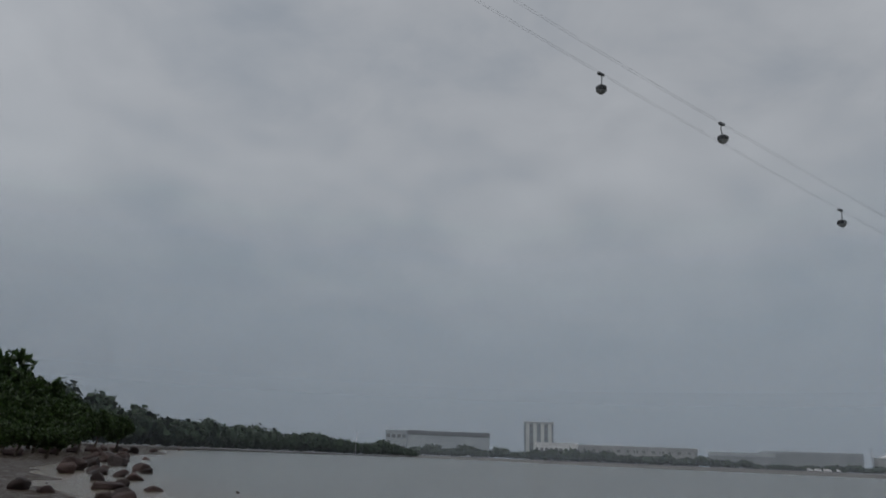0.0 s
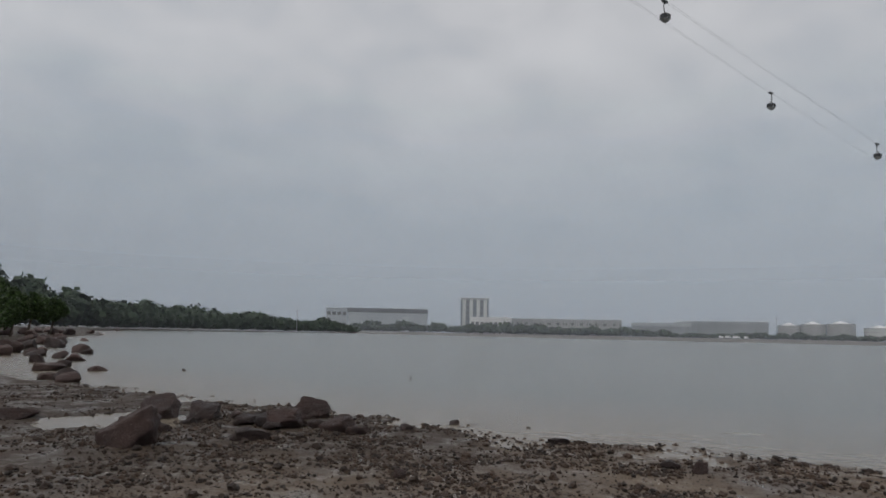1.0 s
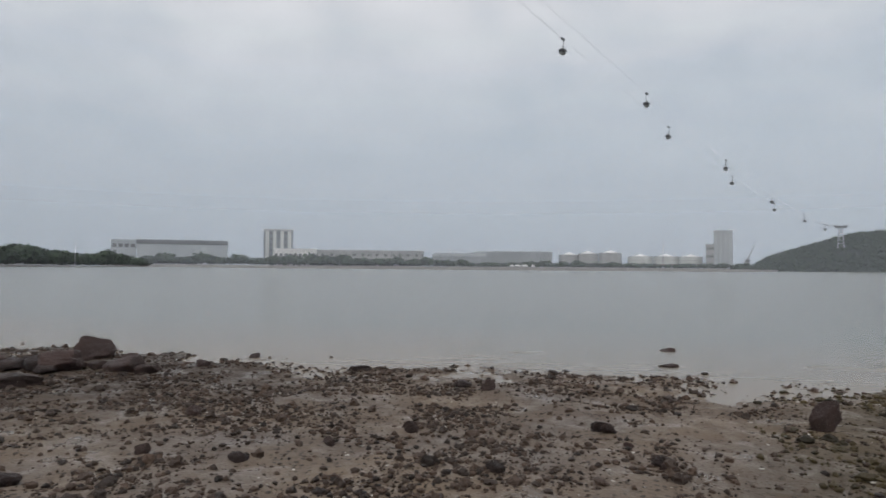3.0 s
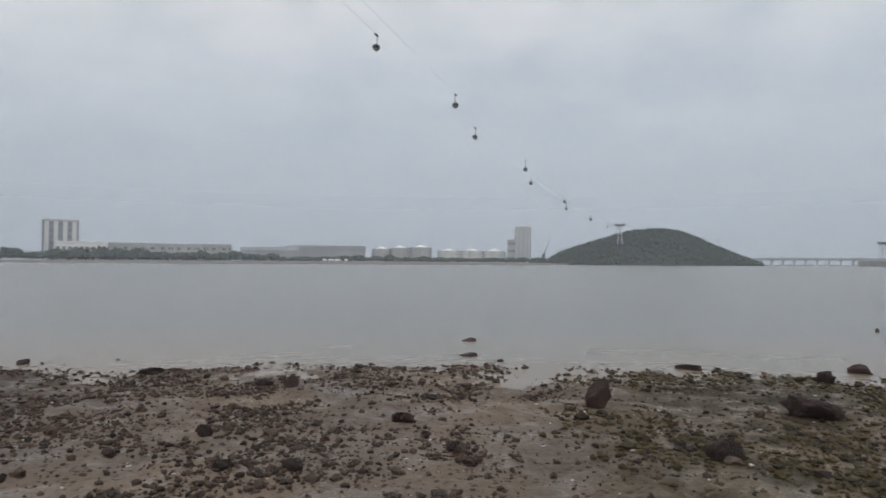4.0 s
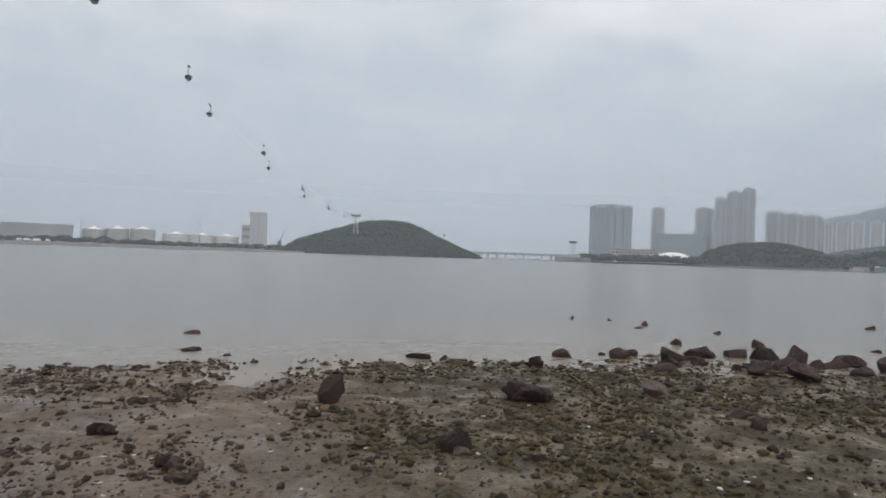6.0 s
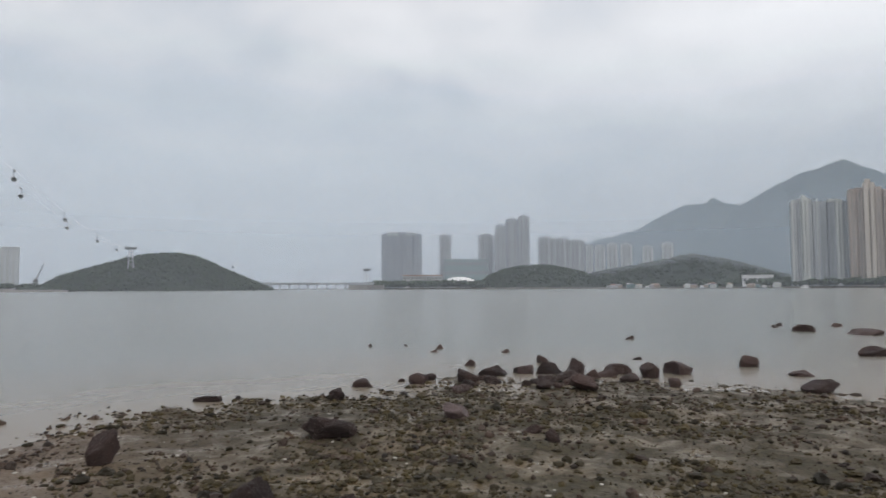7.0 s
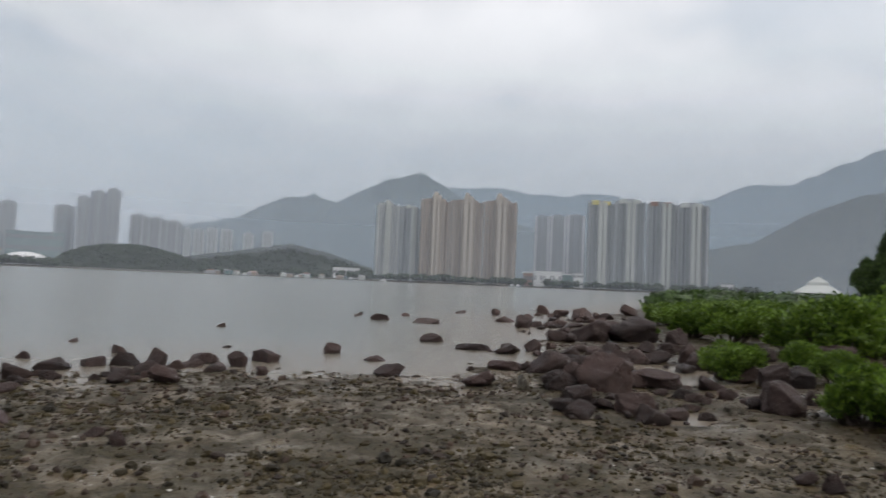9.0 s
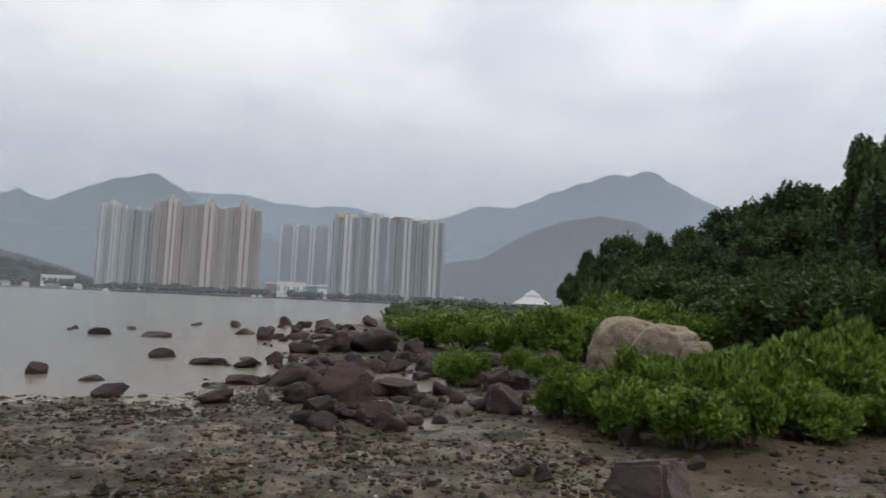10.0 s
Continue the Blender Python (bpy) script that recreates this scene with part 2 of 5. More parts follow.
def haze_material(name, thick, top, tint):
    """A thin sheet added to imitate haze: it scatters the sky's light and lets the rest through, thinning with height.
    """
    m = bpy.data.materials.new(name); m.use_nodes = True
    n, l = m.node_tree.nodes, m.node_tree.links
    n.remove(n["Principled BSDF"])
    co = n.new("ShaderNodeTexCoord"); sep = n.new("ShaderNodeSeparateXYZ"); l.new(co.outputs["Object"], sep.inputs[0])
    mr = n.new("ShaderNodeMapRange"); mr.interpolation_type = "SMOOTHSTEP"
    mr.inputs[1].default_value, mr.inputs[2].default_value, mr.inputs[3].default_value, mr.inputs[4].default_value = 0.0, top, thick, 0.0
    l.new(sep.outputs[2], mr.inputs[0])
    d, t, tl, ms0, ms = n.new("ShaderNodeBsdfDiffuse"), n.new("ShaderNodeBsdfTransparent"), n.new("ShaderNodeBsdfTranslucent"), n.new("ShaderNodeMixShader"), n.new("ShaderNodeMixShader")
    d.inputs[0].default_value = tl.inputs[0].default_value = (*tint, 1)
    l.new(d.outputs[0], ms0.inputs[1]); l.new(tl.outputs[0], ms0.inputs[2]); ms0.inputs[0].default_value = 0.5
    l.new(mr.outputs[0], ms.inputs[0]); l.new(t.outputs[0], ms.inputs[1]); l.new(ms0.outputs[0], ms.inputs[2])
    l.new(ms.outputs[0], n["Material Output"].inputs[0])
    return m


MUD, WATER = ground_material(), water_material()
ROCK = material("wet_purple_brown_rock", (0.02, 0.0122, 0.0115), (0.098, 0.061, 0.053), 2.6, 0.5, 1.0, 7, spec=0.35, spots=(20, 0.665, (0.34, 0.32, 0.28)), rough2=0.7, objvar=0.3)
OYSTER_ROCK = material("oyster_crusted_rock", (0.05, 0.043, 0.035), (0.22, 0.19, 0.14), 5, 0.7, 0.9, 6, spots=(18, 0.6, (0.5, 0.47, 0.4)))
RED_ROCK = material("reddish_shore_rock", (0.055, 0.034, 0.032), (0.115, 0.078, 0.072), 3, 0.6, 0.5, 8)
SANDSTONE = material("pale_ochre_granite", (0.21, 0.165, 0.11), (0.46, 0.38, 0.27), 2.2, 0.85, 0.9, 9, spots=(5, 0.62, (0.09, 0.065, 0.05)), stretch=(1, 1, 3))
STONE = material("shore_pebbles", (0.011, 0.0075, 0.006), (0.08, 0.052, 0.037), 3, 0.6, 0.3, 8, island=True, spec=0.3)
WEEDY = material("algae_covered_rubble", (0.010, 0.008, 0.004), (0.078, 0.06, 0.027), 3, 0.62, 0.3, 8, island=True, spec=0.25)
SHELL = material("bleached_oyster_shell", (0.34, 0.32, 0.28), (0.62, 0.6, 0.55), 8, 0.6, 0.2, 6, island=True)
BARK = material("grey_brown_bark", (0.05, 0.04, 0.03), (0.14, 0.11, 0.085), 6, 0.9, 0.6, 5)
MANGROVE = leaf_material("bright_mangrove_leaf", (0.03, 0.068, 0.008), (0.225, 0.35, 0.046), 0.36)
SHRUB = leaf_material("shrub_leaf", (0.014, 0.034, 0.006), (0.075, 0.14, 0.022), 0.45)
TREE_LEAF = leaf_material("dark_tree_leaf", (0.013, 0.028, 0.008), (0.07, 0.122, 0.032), 0.38)
TREE_LEAF_B = leaf_material("olive_tree_leaf", (0.017, 0.036, 0.008), (0.095, 0.16, 0.033), 0.42)
FAR_WOOD = material("far_wood_canopy", (0.018, 0.034, 0.018), (0.038, 0.062, 0.031), 0.12, 0.9, 0.3, 9, island=True)
SLOPE = material("scrub_covered_mountain_slope", (0.022, 0.036, 0.03), (0.055, 0.07, 0.05), 0.006, 0.95, 0.5, 9)
STEEL = material("galvanised_steel", (0.20, 0.21, 0.22), (0.33, 0.34, 0.35), 2, 0.5, 0.1, 6, metal=0.5)
DARK_STEEL = material("dark_painted_steel", (0.04, 0.042, 0.046), (0.08, 0.085, 0.09), 2, 0.5, 0.1, 6)
CABIN = material("grey_cabin_shell", (0.28, 0.29, 0.30), (0.38, 0.39, 0.40), 2, 0.35, 0.05, 6)
CABIN_GLASS = material("tinted_cabin_glass", (0.02, 0.022, 0.025), (0.035, 0.038, 0.042), 2, 0.1, 0, 6)
CONCRETE = material("weathered_concrete", (0.29, 0.30, 0.30), (0.42, 0.43, 0.425), 0.08, 0.85, 0.2, 9, stretch=(1, 1, 0.3))
CREAM = material("cream_tiled_facade", (0.43, 0.385, 0.335), (0.53, 0.485, 0.43), 0.05, 0.7, 0.1, 9, stretch=(1, 1, 0.3))
TAN = material("tan_tiled_facade", (0.27, 0.225, 0.19), (0.38, 0.325, 0.28), 0.05, 0.75, 0.1, 9, stretch=(1, 1, 0.3))
PALE = material("pale_grey_green_facade", (0.46, 0.49, 0.47), (0.60, 0.62, 0.60), 0.05, 0.7, 0.1, 9, stretch=(1, 1, 0.3))
MIST = material("mid_grey_render_facade", (0.33, 0.355, 0.365), (0.43, 0.455, 0.465), 0.05, 0.75, 0.1, 9, stretch=(1, 1, 0.3))
SAND = material("sand_tiled_facade", (0.33, 0.285, 0.245), (0.41, 0.36, 0.31), 0.05, 0.75, 0.1, 9, stretch=(1, 1, 0.3))
GREY = material("grey_tiled_facade", (0.24, 0.265, 0.28), (0.33, 0.355, 0.37), 0.05, 0.75, 0.1, 9, stretch=(1, 1, 0.3))
SLATE = material("blue_grey_office_facade", (0.14, 0.17, 0.20), (0.22, 0.26, 0.29), 0.05, 0.45, 0.1, 9, stretch=(1, 1, 0.3))
WHITE = material("white_painted_facade", (0.66, 0.67, 0.67), (0.80, 0.80, 0.79), 0.06, 0.6, 0.1, 9, stretch=(1, 1, 0.4))
YELLOW = material("yellow_painted_trim", (0.52, 0.46, 0.16), (0.62, 0.56, 0.26), 0.1, 0.6, 0.1, 9)
BROWN = material("red_brown_roof_trim", (0.20, 0.11, 0.08), (0.30, 0.18, 0.14), 0.1, 0.7, 0.1, 9)
GLAZING = material("dark_window_glazing", (0.12, 0.13, 0.14), (0.19, 0.20, 0.21), 0.3, 0.2, 0.0, 6)
TEAL = material("green_tinted_curtain_wall", (0.10, 0.17, 0.17), (0.17, 0.25, 0.25), 0.1, 0.25, 0.0, 9)
ROOFING = material("dark_metal_roofing", (0.10, 0.11, 0.12), (0.17, 0.18, 0.19), 0.05, 0.6, 0.1, 9)
CLADDING = material("pale_blue_grey_metal_cladding", (0.34, 0.38, 0.40), (0.46, 0.50, 0.52), 0.05, 0.5, 0.1, 9, stretch=(1, 1, 0.3))
SEAWALL = material("stone_seawall", (0.12, 0.117, 0.112), (0.24, 0.232, 0.22), 0.06, 0.9, 0.4, 9)


# ---- small tools ----
def part(name, bm, mat, parent=None, label=""):
    """Links a bmesh, or verts and faces, as one mesh object under a thing."""
    me = bpy.data.meshes.new(name)
    if isinstance(bm, tuple):
        me.from_pydata(bm[0], [], bm[1])
    else:
        bm.to_mesh(me); bm.free()
    for mt in (mat if isinstance(mat, list) else [mat]):
        me.materials.append(mt)
    ob = new(name, me)
    if parent: ob.parent = parent
    if label: ob["label"] = label
    return ob


def empty(name, m=None):
    ob = new(name)
    ob.empty_display_size = 0.2
    if m is not None: ob.matrix_basis = m
    return ob


def smooth(ob):
    ob.data.polygons.foreach_set("use_smooth", [True] * len(ob.data.polygons))
    return ob


def box(bm, x0, x1, y0, y1, z0, z1, taper=1.0):
    cx, cy = (x0 + x1) / 2, (y0 + y1) / 2
    v = []
    for z, k in ((z0, 1.0), (z1, taper)):
        for x, y in ((x0, y0), (x1, y0), (x1, y1), (x0, y1)):
            v.append(bm.verts.new((cx + (x - cx) * k, cy + (y - cy) * k, z)))
    for f in ((3, 2, 1, 0), (4, 5, 6, 7), (0, 1, 5, 4), (1, 2, 6, 5), (2, 3, 7, 6), (3, 0, 4, 7)):
        bm.faces.new([v[i] for i in f])


def tube(bm, points, radii, sides=7):
    rings = []
    for i, p in enumerate(points):
        p = Vector(p)
        d = (Vector(points[min(i + 1, len(points) - 1)]) - Vector(points[max(i - 1, 0)])).normalized()
        a = d.orthogonal().normalized(); b = d.cross(a)
        rings.append([bm.verts.new(p + (a * math.cos(2 * math.pi * k / sides) + b * math.sin(2 * math.pi * k / sides)) * radii[i]) for k in range(sides)])
    for r, s in zip(rings, rings[1:]):
        for k in range(sides):
            bm.faces.new((r[k], r[(k + 1) % sides], s[(k + 1) % sides], s[k]))
    bm.faces.new(rings[0][::-1]); bm.faces.new(rings[-1])


def at(az, dist, z=0.0):
    """The pose of a thing at a bearing and distance from the beach, facing it."""
    return pose(dist * math.sin(radians(az)), dist * math.cos(radians(az)), z, 0, 0, -az)


def rise(el, dist, eye=1.7):
    return eye + dist * math.tan(radians(el))


def hashed(ix, iy, seed):
    h = np.sin(ix * 127.1 + iy * 311.7 + seed * 74.7) * 43758.5453
    return h - np.floor(h)


def vnoise(x, y, seed=0):
    ix, iy = np.floor(x), np.floor(y); fx, fy = x - ix, y - iy
    fx, fy = fx * fx * (3 - 2 * fx), fy * fy * (3 - 2 * fy)
    a, b = hashed(ix, iy, seed), hashed(ix + 1, iy, seed); c, d = hashed(ix, iy + 1, seed), hashed(ix + 1, iy + 1, seed)
    return (a + (b - a) * fx) * (1 - fy) + (c + (d - c) * fx) * fy


def fbm(x, y, seed=0, octaves=4):
    return sum(vnoise(x * 2**k, y * 2**k, seed + k) / 2**(k + 1) for k in range(octaves))


# ---- the ground: tidal beach, banks, sea bed and far shores, one sheet ----
SHORE = np.array([(-600, 700), (-300, 720), (-211, 667), (-250, 450), (-215, 300), (-140, 180), (-87, 115), (-59, 64), (-37, 36), (-20, 20.5), (-12.7, 16.9),
    (-4.2, 12.9), (0, 11.1), (4, 9.7), (7.4, 8.1), (9.3, 6.7), (11.2, 6), (12.2, 3), (12.5, 0), (12, -0.9), (15, -3), (17.7, -4.2), (24, -6), (33, -9),
    (66, -27), (80, -34), (200, -95), (420, -210), (1000, -470), (1000, -900), (-900, -900), (-900, 700)], float)


def inland(x, y):
    """Metres from the water's edge: positive on the beach's side."""
    d, inside = np.full(np.shape(x), 1e9), np.zeros(np.shape(x), bool)
    for (ax, ay), (bx, by) in zip(SHORE, np.roll(SHORE, -1, 0)):
        ex, ey = bx - ax, by - ay
        u = np.clip(((x - ax) * ex + (y - ay) * ey) / (ex * ex + ey * ey), 0, 1)
        d = np.minimum(d, np.hypot(x - ax - u * ex, y - ay - u * ey))
        inside ^= ((ay > y) != (by > y)) & (x < ex * (y - ay) / (ey if ey else 1e-9) + ax)
    return np.where(inside, d, -d)


def hill(x, y, cx, cy, rx, ry, turn, h):
    c, s = math.cos(radians(turn)), math.sin(radians(turn))
    u, v = ((x - cx) * c + (y - cy) * s) / rx, (-(x - cx) * s + (y - cy) * c) / ry
    return h * np.clip(1 - u * u - v * v, 0, 1) ** 1.3


def ground_height(x, y):
    x, y = np.asarray(x, float), np.asarray(y, float)
    r, az = np.hypot(x, y), np.degrees(np.arctan2(x, y))
    d = inland(x, y)
    wob = (fbm(x * 0.5, y * 0.5, 3) - 0.47) * 1.6
    d = d + np.where(r < 60, wob, wob * 3)
    z = np.where(d > 0, 0.02 * np.minimum(d, 12) + 0.006 * np.clip(d - 14, 0, 60), 0.05 * np.maximum(d, -60))
    near = r < 40
    z = z + np.where(near, (fbm(x * 1.3, y * 1.3, 11) - 0.47) * 0.10 + (fbm(x * 9, y * 9, 21, 3) - 0.44) * 0.072, 0)
    # shallow pools
    for px, py, pr, pd in ((-8.4, 10.9, 1.6, 0.14), (9.4, -3.7, 0.7, 0.13), (7.6, -2.4, 1.2, 0.09), (13.8, -5.6, 1.5, 0.2), (4.2, 8.3, 1.3, 0.03)):
        z = z - pd * np.exp(-((x - px) ** 2 + (y - py) ** 2) / pr**2)
    z = z + np.where(d > 3, hill(x, y, 48, -98, 50, 56, 20, 15), 0)
    z = z + np.where(d > 2, hill(x, y, -190, 95, 120, 70, -45, 26), 0)
    # far shores
    far = np.where(az < 31, 1010, np.where(az < 57, 1060, 1050.0))
    land = np.clip((r - far) / 12, 0, 1) * 2.6
    land = np.where((az > -21) & (az < 31) | (az > 56) & (az < 125), land, np.where(r > 1500, 2.0, 0))
    return np.where((r > 950) & (d < 0), np.where(land > 0, land, z), z)


def build_ground():
    azs = np.radians(np.concatenate([np.arange(-64, 166, 0.55), np.arange(166, 296, 5.0)]))
    rs = np.concatenate([[0.0], 0.6 * 1.0155 ** np.arange(0, 258), 33 * 1.062 ** np.arange(0, 84)])
    A, Rr = np.meshgrid(azs, rs)
    X, Y = Rr * np.sin(A), Rr * np.cos(A)
    Z = ground_height(X, Y)
    verts = np.stack([X, Y, Z], -1).reshape(-1, 3)
    n, m = len(azs), len(rs)
    i = np.arange(n); j = np.arange(m - 1)[:, None] * n
    faces = np.stack([j + i, j + (i + 1) % n, j + n + (i + 1) % n, j + n + i], -1).reshape(-1, 4)
    ob = part("ground", (verts.tolist(), faces[:, ::-1].tolist()), MUD)
    smooth(ob)
    return tagged(ob, "wet tidal beach of brown mud, sand and algae sloping into the sea", "ground", kind="structure")


build_ground()
def build_water():
    """One sheet of sea with low wavelets running in along the beach."""
    azs = np.radians(np.concatenate([np.arange(-64, 166, 1.0), np.arange(166, 296, 5.0)]))
    rs = np.concatenate([[0.0], np.arange(6, 26, 0.075), 26.3 * 1.16 ** np.arange(0, 36)])
    A, Rr = np.meshgrid(azs, rs)
    X, Y = Rr * np.sin(A), Rr * np.cos(A)
    near = inland(X, Y)
    d = near + (fbm(X * 0.3, Y * 0.3, 71) - 0.47) * 2.4
    phase = d * 1.9 + 0.8
    crest = np.clip(np.sin(phase + 0.5 * np.sin(phase)), 0, 1) ** 2.5
    Z = 0.03 * crest * np.exp(-((d + 1.9) / 1.5) ** 2) * np.clip((fbm(X * 0.32, Y * 0.32, 83) - 0.42) * 6, 0, 1)
    n, m = len(azs), len(rs)
    i = np.arange(n); j = np.arange(m - 1)[:, None] * n
    faces = np.stack([j + i, j + (i + 1) % n, j + n + (i + 1) % n, j + n + i], -1).reshape(-1, 4)
    ob = smooth(part("water", (np.stack([X, Y, Z], -1).reshape(-1, 3).tolist(), faces[:, ::-1].tolist()), WATER))
    silt = np.clip(1 + (near + (fbm(X * 0.15, Y * 0.15, 17) - 0.47) * 5) / 8, 0, 1)
    ob.data.attributes.new("silt", "FLOAT", "POINT").data.foreach_set("value", silt.ravel().astype(np.float32))
    return ob


tagged(build_water(), "calm grey-green turbid sea water with faint ripples", "sea", kind="structure")

# curved see-through sheets added over the sea to imitate haze with distance
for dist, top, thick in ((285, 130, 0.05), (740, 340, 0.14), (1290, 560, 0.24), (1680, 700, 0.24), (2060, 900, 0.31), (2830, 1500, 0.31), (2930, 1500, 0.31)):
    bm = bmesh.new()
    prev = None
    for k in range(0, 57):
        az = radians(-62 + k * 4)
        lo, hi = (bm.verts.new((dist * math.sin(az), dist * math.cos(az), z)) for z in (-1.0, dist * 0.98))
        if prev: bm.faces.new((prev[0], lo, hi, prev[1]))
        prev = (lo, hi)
    tagged(part("haze", bm, haze_material("haze_veil", thick, top, (0.84, 0.90, 1.0) if dist < 1400 else (0.69, 0.86, 1.0))), "pale see-through sheet standing in for haze over the sea", "haze", kind="structure")

# ---- far land: mountains and wooded hills ----
def ridge(name, dist, crest, depth, label, mat=SLOPE, seed=0, base=-2.0, rough=0.025, category="mountain", step=0.25):
    """A mountain body whose skyline follows the crest given as (bearing, elevation angle) pairs, with spurs and gullies running down towards the sea."""
    azs = np.arange(crest[0][0], crest[-1][0] + step, step)
    top = np.interp(azs, [c[0] for c in crest], [rise(c[1], dist + depth * 0.5) for c in crest])
    top = top * (1 + (fbm(azs * 0.9, azs * 0 + seed, seed, 4) - 0.47) * rough * 2)
    vs = np.concatenate([np.linspace(0, 1, 18), [1.25, 1.6, 2.0]])
    verts, faces = [], []
    for v in vs:
        prof = (v ** 1.25 if v <= 1 else max(0.0, 1 - (v - 1) ** 1.2))
        for a, t in zip(azs, top):
            spur = (fbm(np.array(a * 0.55 + v * 0.6), np.array(v * 1.2 + seed), seed + 5, 4) - 0.47) * 0.5 * math.sin(math.pi * min(v, 1))
            r = dist + depth * (v * 0.5 + float(spur) * 0.35)
            z = base + (t - base) * max(0.0, prof + float(spur) * 0.45)
            verts.append((r * math.sin(radians(a)), r * math.cos(radians(a)), z))
    n = len(azs)
    for j in range(len(vs) - 1):
        for i in range(n - 1):
            faces.append((j * n + i, j * n + i + 1, (j + 1) * n + i + 1, (j + 1) * n + i))
    return tagged(smooth(part(name, (verts, faces), mat)), label, category, kind="structure")


ridge("mountain", 2150, [(83, 0.5), (86.2, 6.1), (88.3, 7.35), (90.3, 8.45), (92.3, 8.9), (93.7, 9.4), (94.4, 9.15), (96.9, 7.6), (100, 6.0), (106, 4.2), (112, 2.5), (118, 0.8)], 800,
      "steep scrub-covered mountain with a small summit knob", seed=1)
ridge("mountain", 2330, [(69, 0.6), (74.4, 3.7), (78.7, 4.75), (82.3, 6.6), (84.1, 6.75), (84.65, 7.2), (85.4, 6.7), (86.5, 6.4), (89, 5.4), (94, 3.5), (99, 1)], 700,
      "blue-grey mountain shoulder with a pointed top", seed=2)
ridge("mountain", 3500, [(88, 4), (93, 7.4), (96.5, 8.15), (99.9, 8.4), (103.3, 7.8), (106.2, 7.75), (109, 8.0), (113.2, 7.2), (118, 6.4), (124, 5), (130, 2)], 1100,
      "hazy far mountain range with a level crest", seed=3)
ridge("mountain", 3100, [(108, 4.5), (113, 6.2), (117.8, 7.55), (120.7, 8.6), (123.6, 8.6), (127.9, 10.35), (131.6, 11.45), (134.9, 11.65), (137.5, 10.3), (140.1, 8.75), (146, 6.5), (155, 4), (168, 2)], 1100,
      "broad hazy mountain with a rounded summit", seed=4)
ridge("mountain", 1700, [(111, 1), (114, 2.2), (118, 3.6), (120.9, 4.1), (124.7, 6.35), (128, 7.65), (130.8, 8.05), (134, 7.5), (136.8, 5.95), (142, 4.2), (150, 2.5), (165, 1)], 600,
      "nearer wooded mountain slope", seed=5)


def crown_cloud(spots, seed, leaf=0.9, per=26, sub=2):
    """Many tree crowns in one mesh: each a lumpy core wrapped in ragged leaf sprays. spots: x, y, z of the foot, radius, height."""
    rng = np.random.default_rng(seed)
    ico = bmesh.new(); bmesh.ops.create_icosphere(ico, subdivisions=sub, radius=1.0)
    iv = np.array([v.co[:] for v in ico.verts]); fi = np.array([[v.index for v in f.verts] for f in ico.faces]); ico.free()
    V, F, base = [], [], 0
    for x, y, z, r, h in spots:
        k = 0.6 + 0.6 * rng.random(len(iv))
        v = iv * k[:, None] * (r * 0.78, r * 0.78, h * 0.42) + (x, y, z + h * 0.55)
        V.append(v); F.extend((fi + base).tolist()); base += len(v)
        d = rng.normal(size=(per, 3)); d[:, 2] = np.abs(d[:, 2]) * 0.9 - 0.15; d /= np.linalg.norm(d, axis=1, keepdims=True)
        c = d * (r, r, h * 0.5) * rng.uniform(0.75, 1.12, (per, 1)) + (x, y, z + h * 0.55)
        a = rng.normal(size=(per, 3)); a /= np.linalg.norm(a, axis=1, keepdims=True)
        b = np.cross(a, d); s = leaf * r * rng.uniform(0.16, 0.34, (per, 1))
        q = np.stack([c - a * s, c + b * s, c + a * s, c - b * s], 1).reshape(-1, 3)
        V.append(q); F.extend((np.arange(per * 4).reshape(-1, 4) + base).tolist()); base += per * 4
    return np.concatenate(V).tolist(), F


def woods(name, spots, label, seed, mat=FAR_WOOD, **k):
    return tagged(part(name, crown_cloud(spots, seed, **k), mat), label, "trees", kind="stuff")


def mound(name, az, dist, half, deep, height, label, seed, crest=None, crowns=500, size=7.0):
    """A wooded hill on the far shore: an earth body under a canopy of crowns."""
    cx, cy = dist * math.sin(radians(az)), dist * math.cos(radians(az))
    tx, ty = math.cos(radians(az)), -math.sin(radians(az))
    def top(u, v):
        prof = np.interp(u, [c[0] for c in crest], [c[1] for c in crest])
        return height * prof * np.clip(1 - v * v, 0, 1) ** 0.8
    us, vs = np.linspace(-1, 1, 41), np.linspace(-1, 1, 21)
    verts, faces = [], []
    for v in vs:
        for u in us:
            z = float(top(u, v)) * (1 + 0.1 * (noise.noise((u * 4, v * 4, seed)))) - 0.5
            verts.append((cx + tx * u * half - ty * v * deep, cy + ty * u * half + tx * v * deep, z))
    for j in range(20):
        for i in range(40):
            faces.append((j * 41 + i, j * 41 + i + 1, (j + 1) * 41 + i + 1, (j + 1) * 41 + i))
    tagged(smooth(part(name, (verts, faces), SLOPE)), label, "hill", kind="structure")
    rng = random.Random(seed); spots = []
    while len(spots) < crowns:
        u, v = rng.uniform(-1, 1), rng.uniform(-1, 0.35)
        z = float(top(u, v))
        if z < 0.6: continue
        h = rng.uniform(0.4, 1.0) ** 1.5 * size * 1.5
        spots.append((cx + tx * u * half - ty * v * deep, cy + ty * u * half + tx * v * deep, z - h * 0.55, h * 0.6, h))
    woods(name + "_trees", spots, "dense dark trees covering the hill", seed, per=40, sub=1, leaf=1.1)


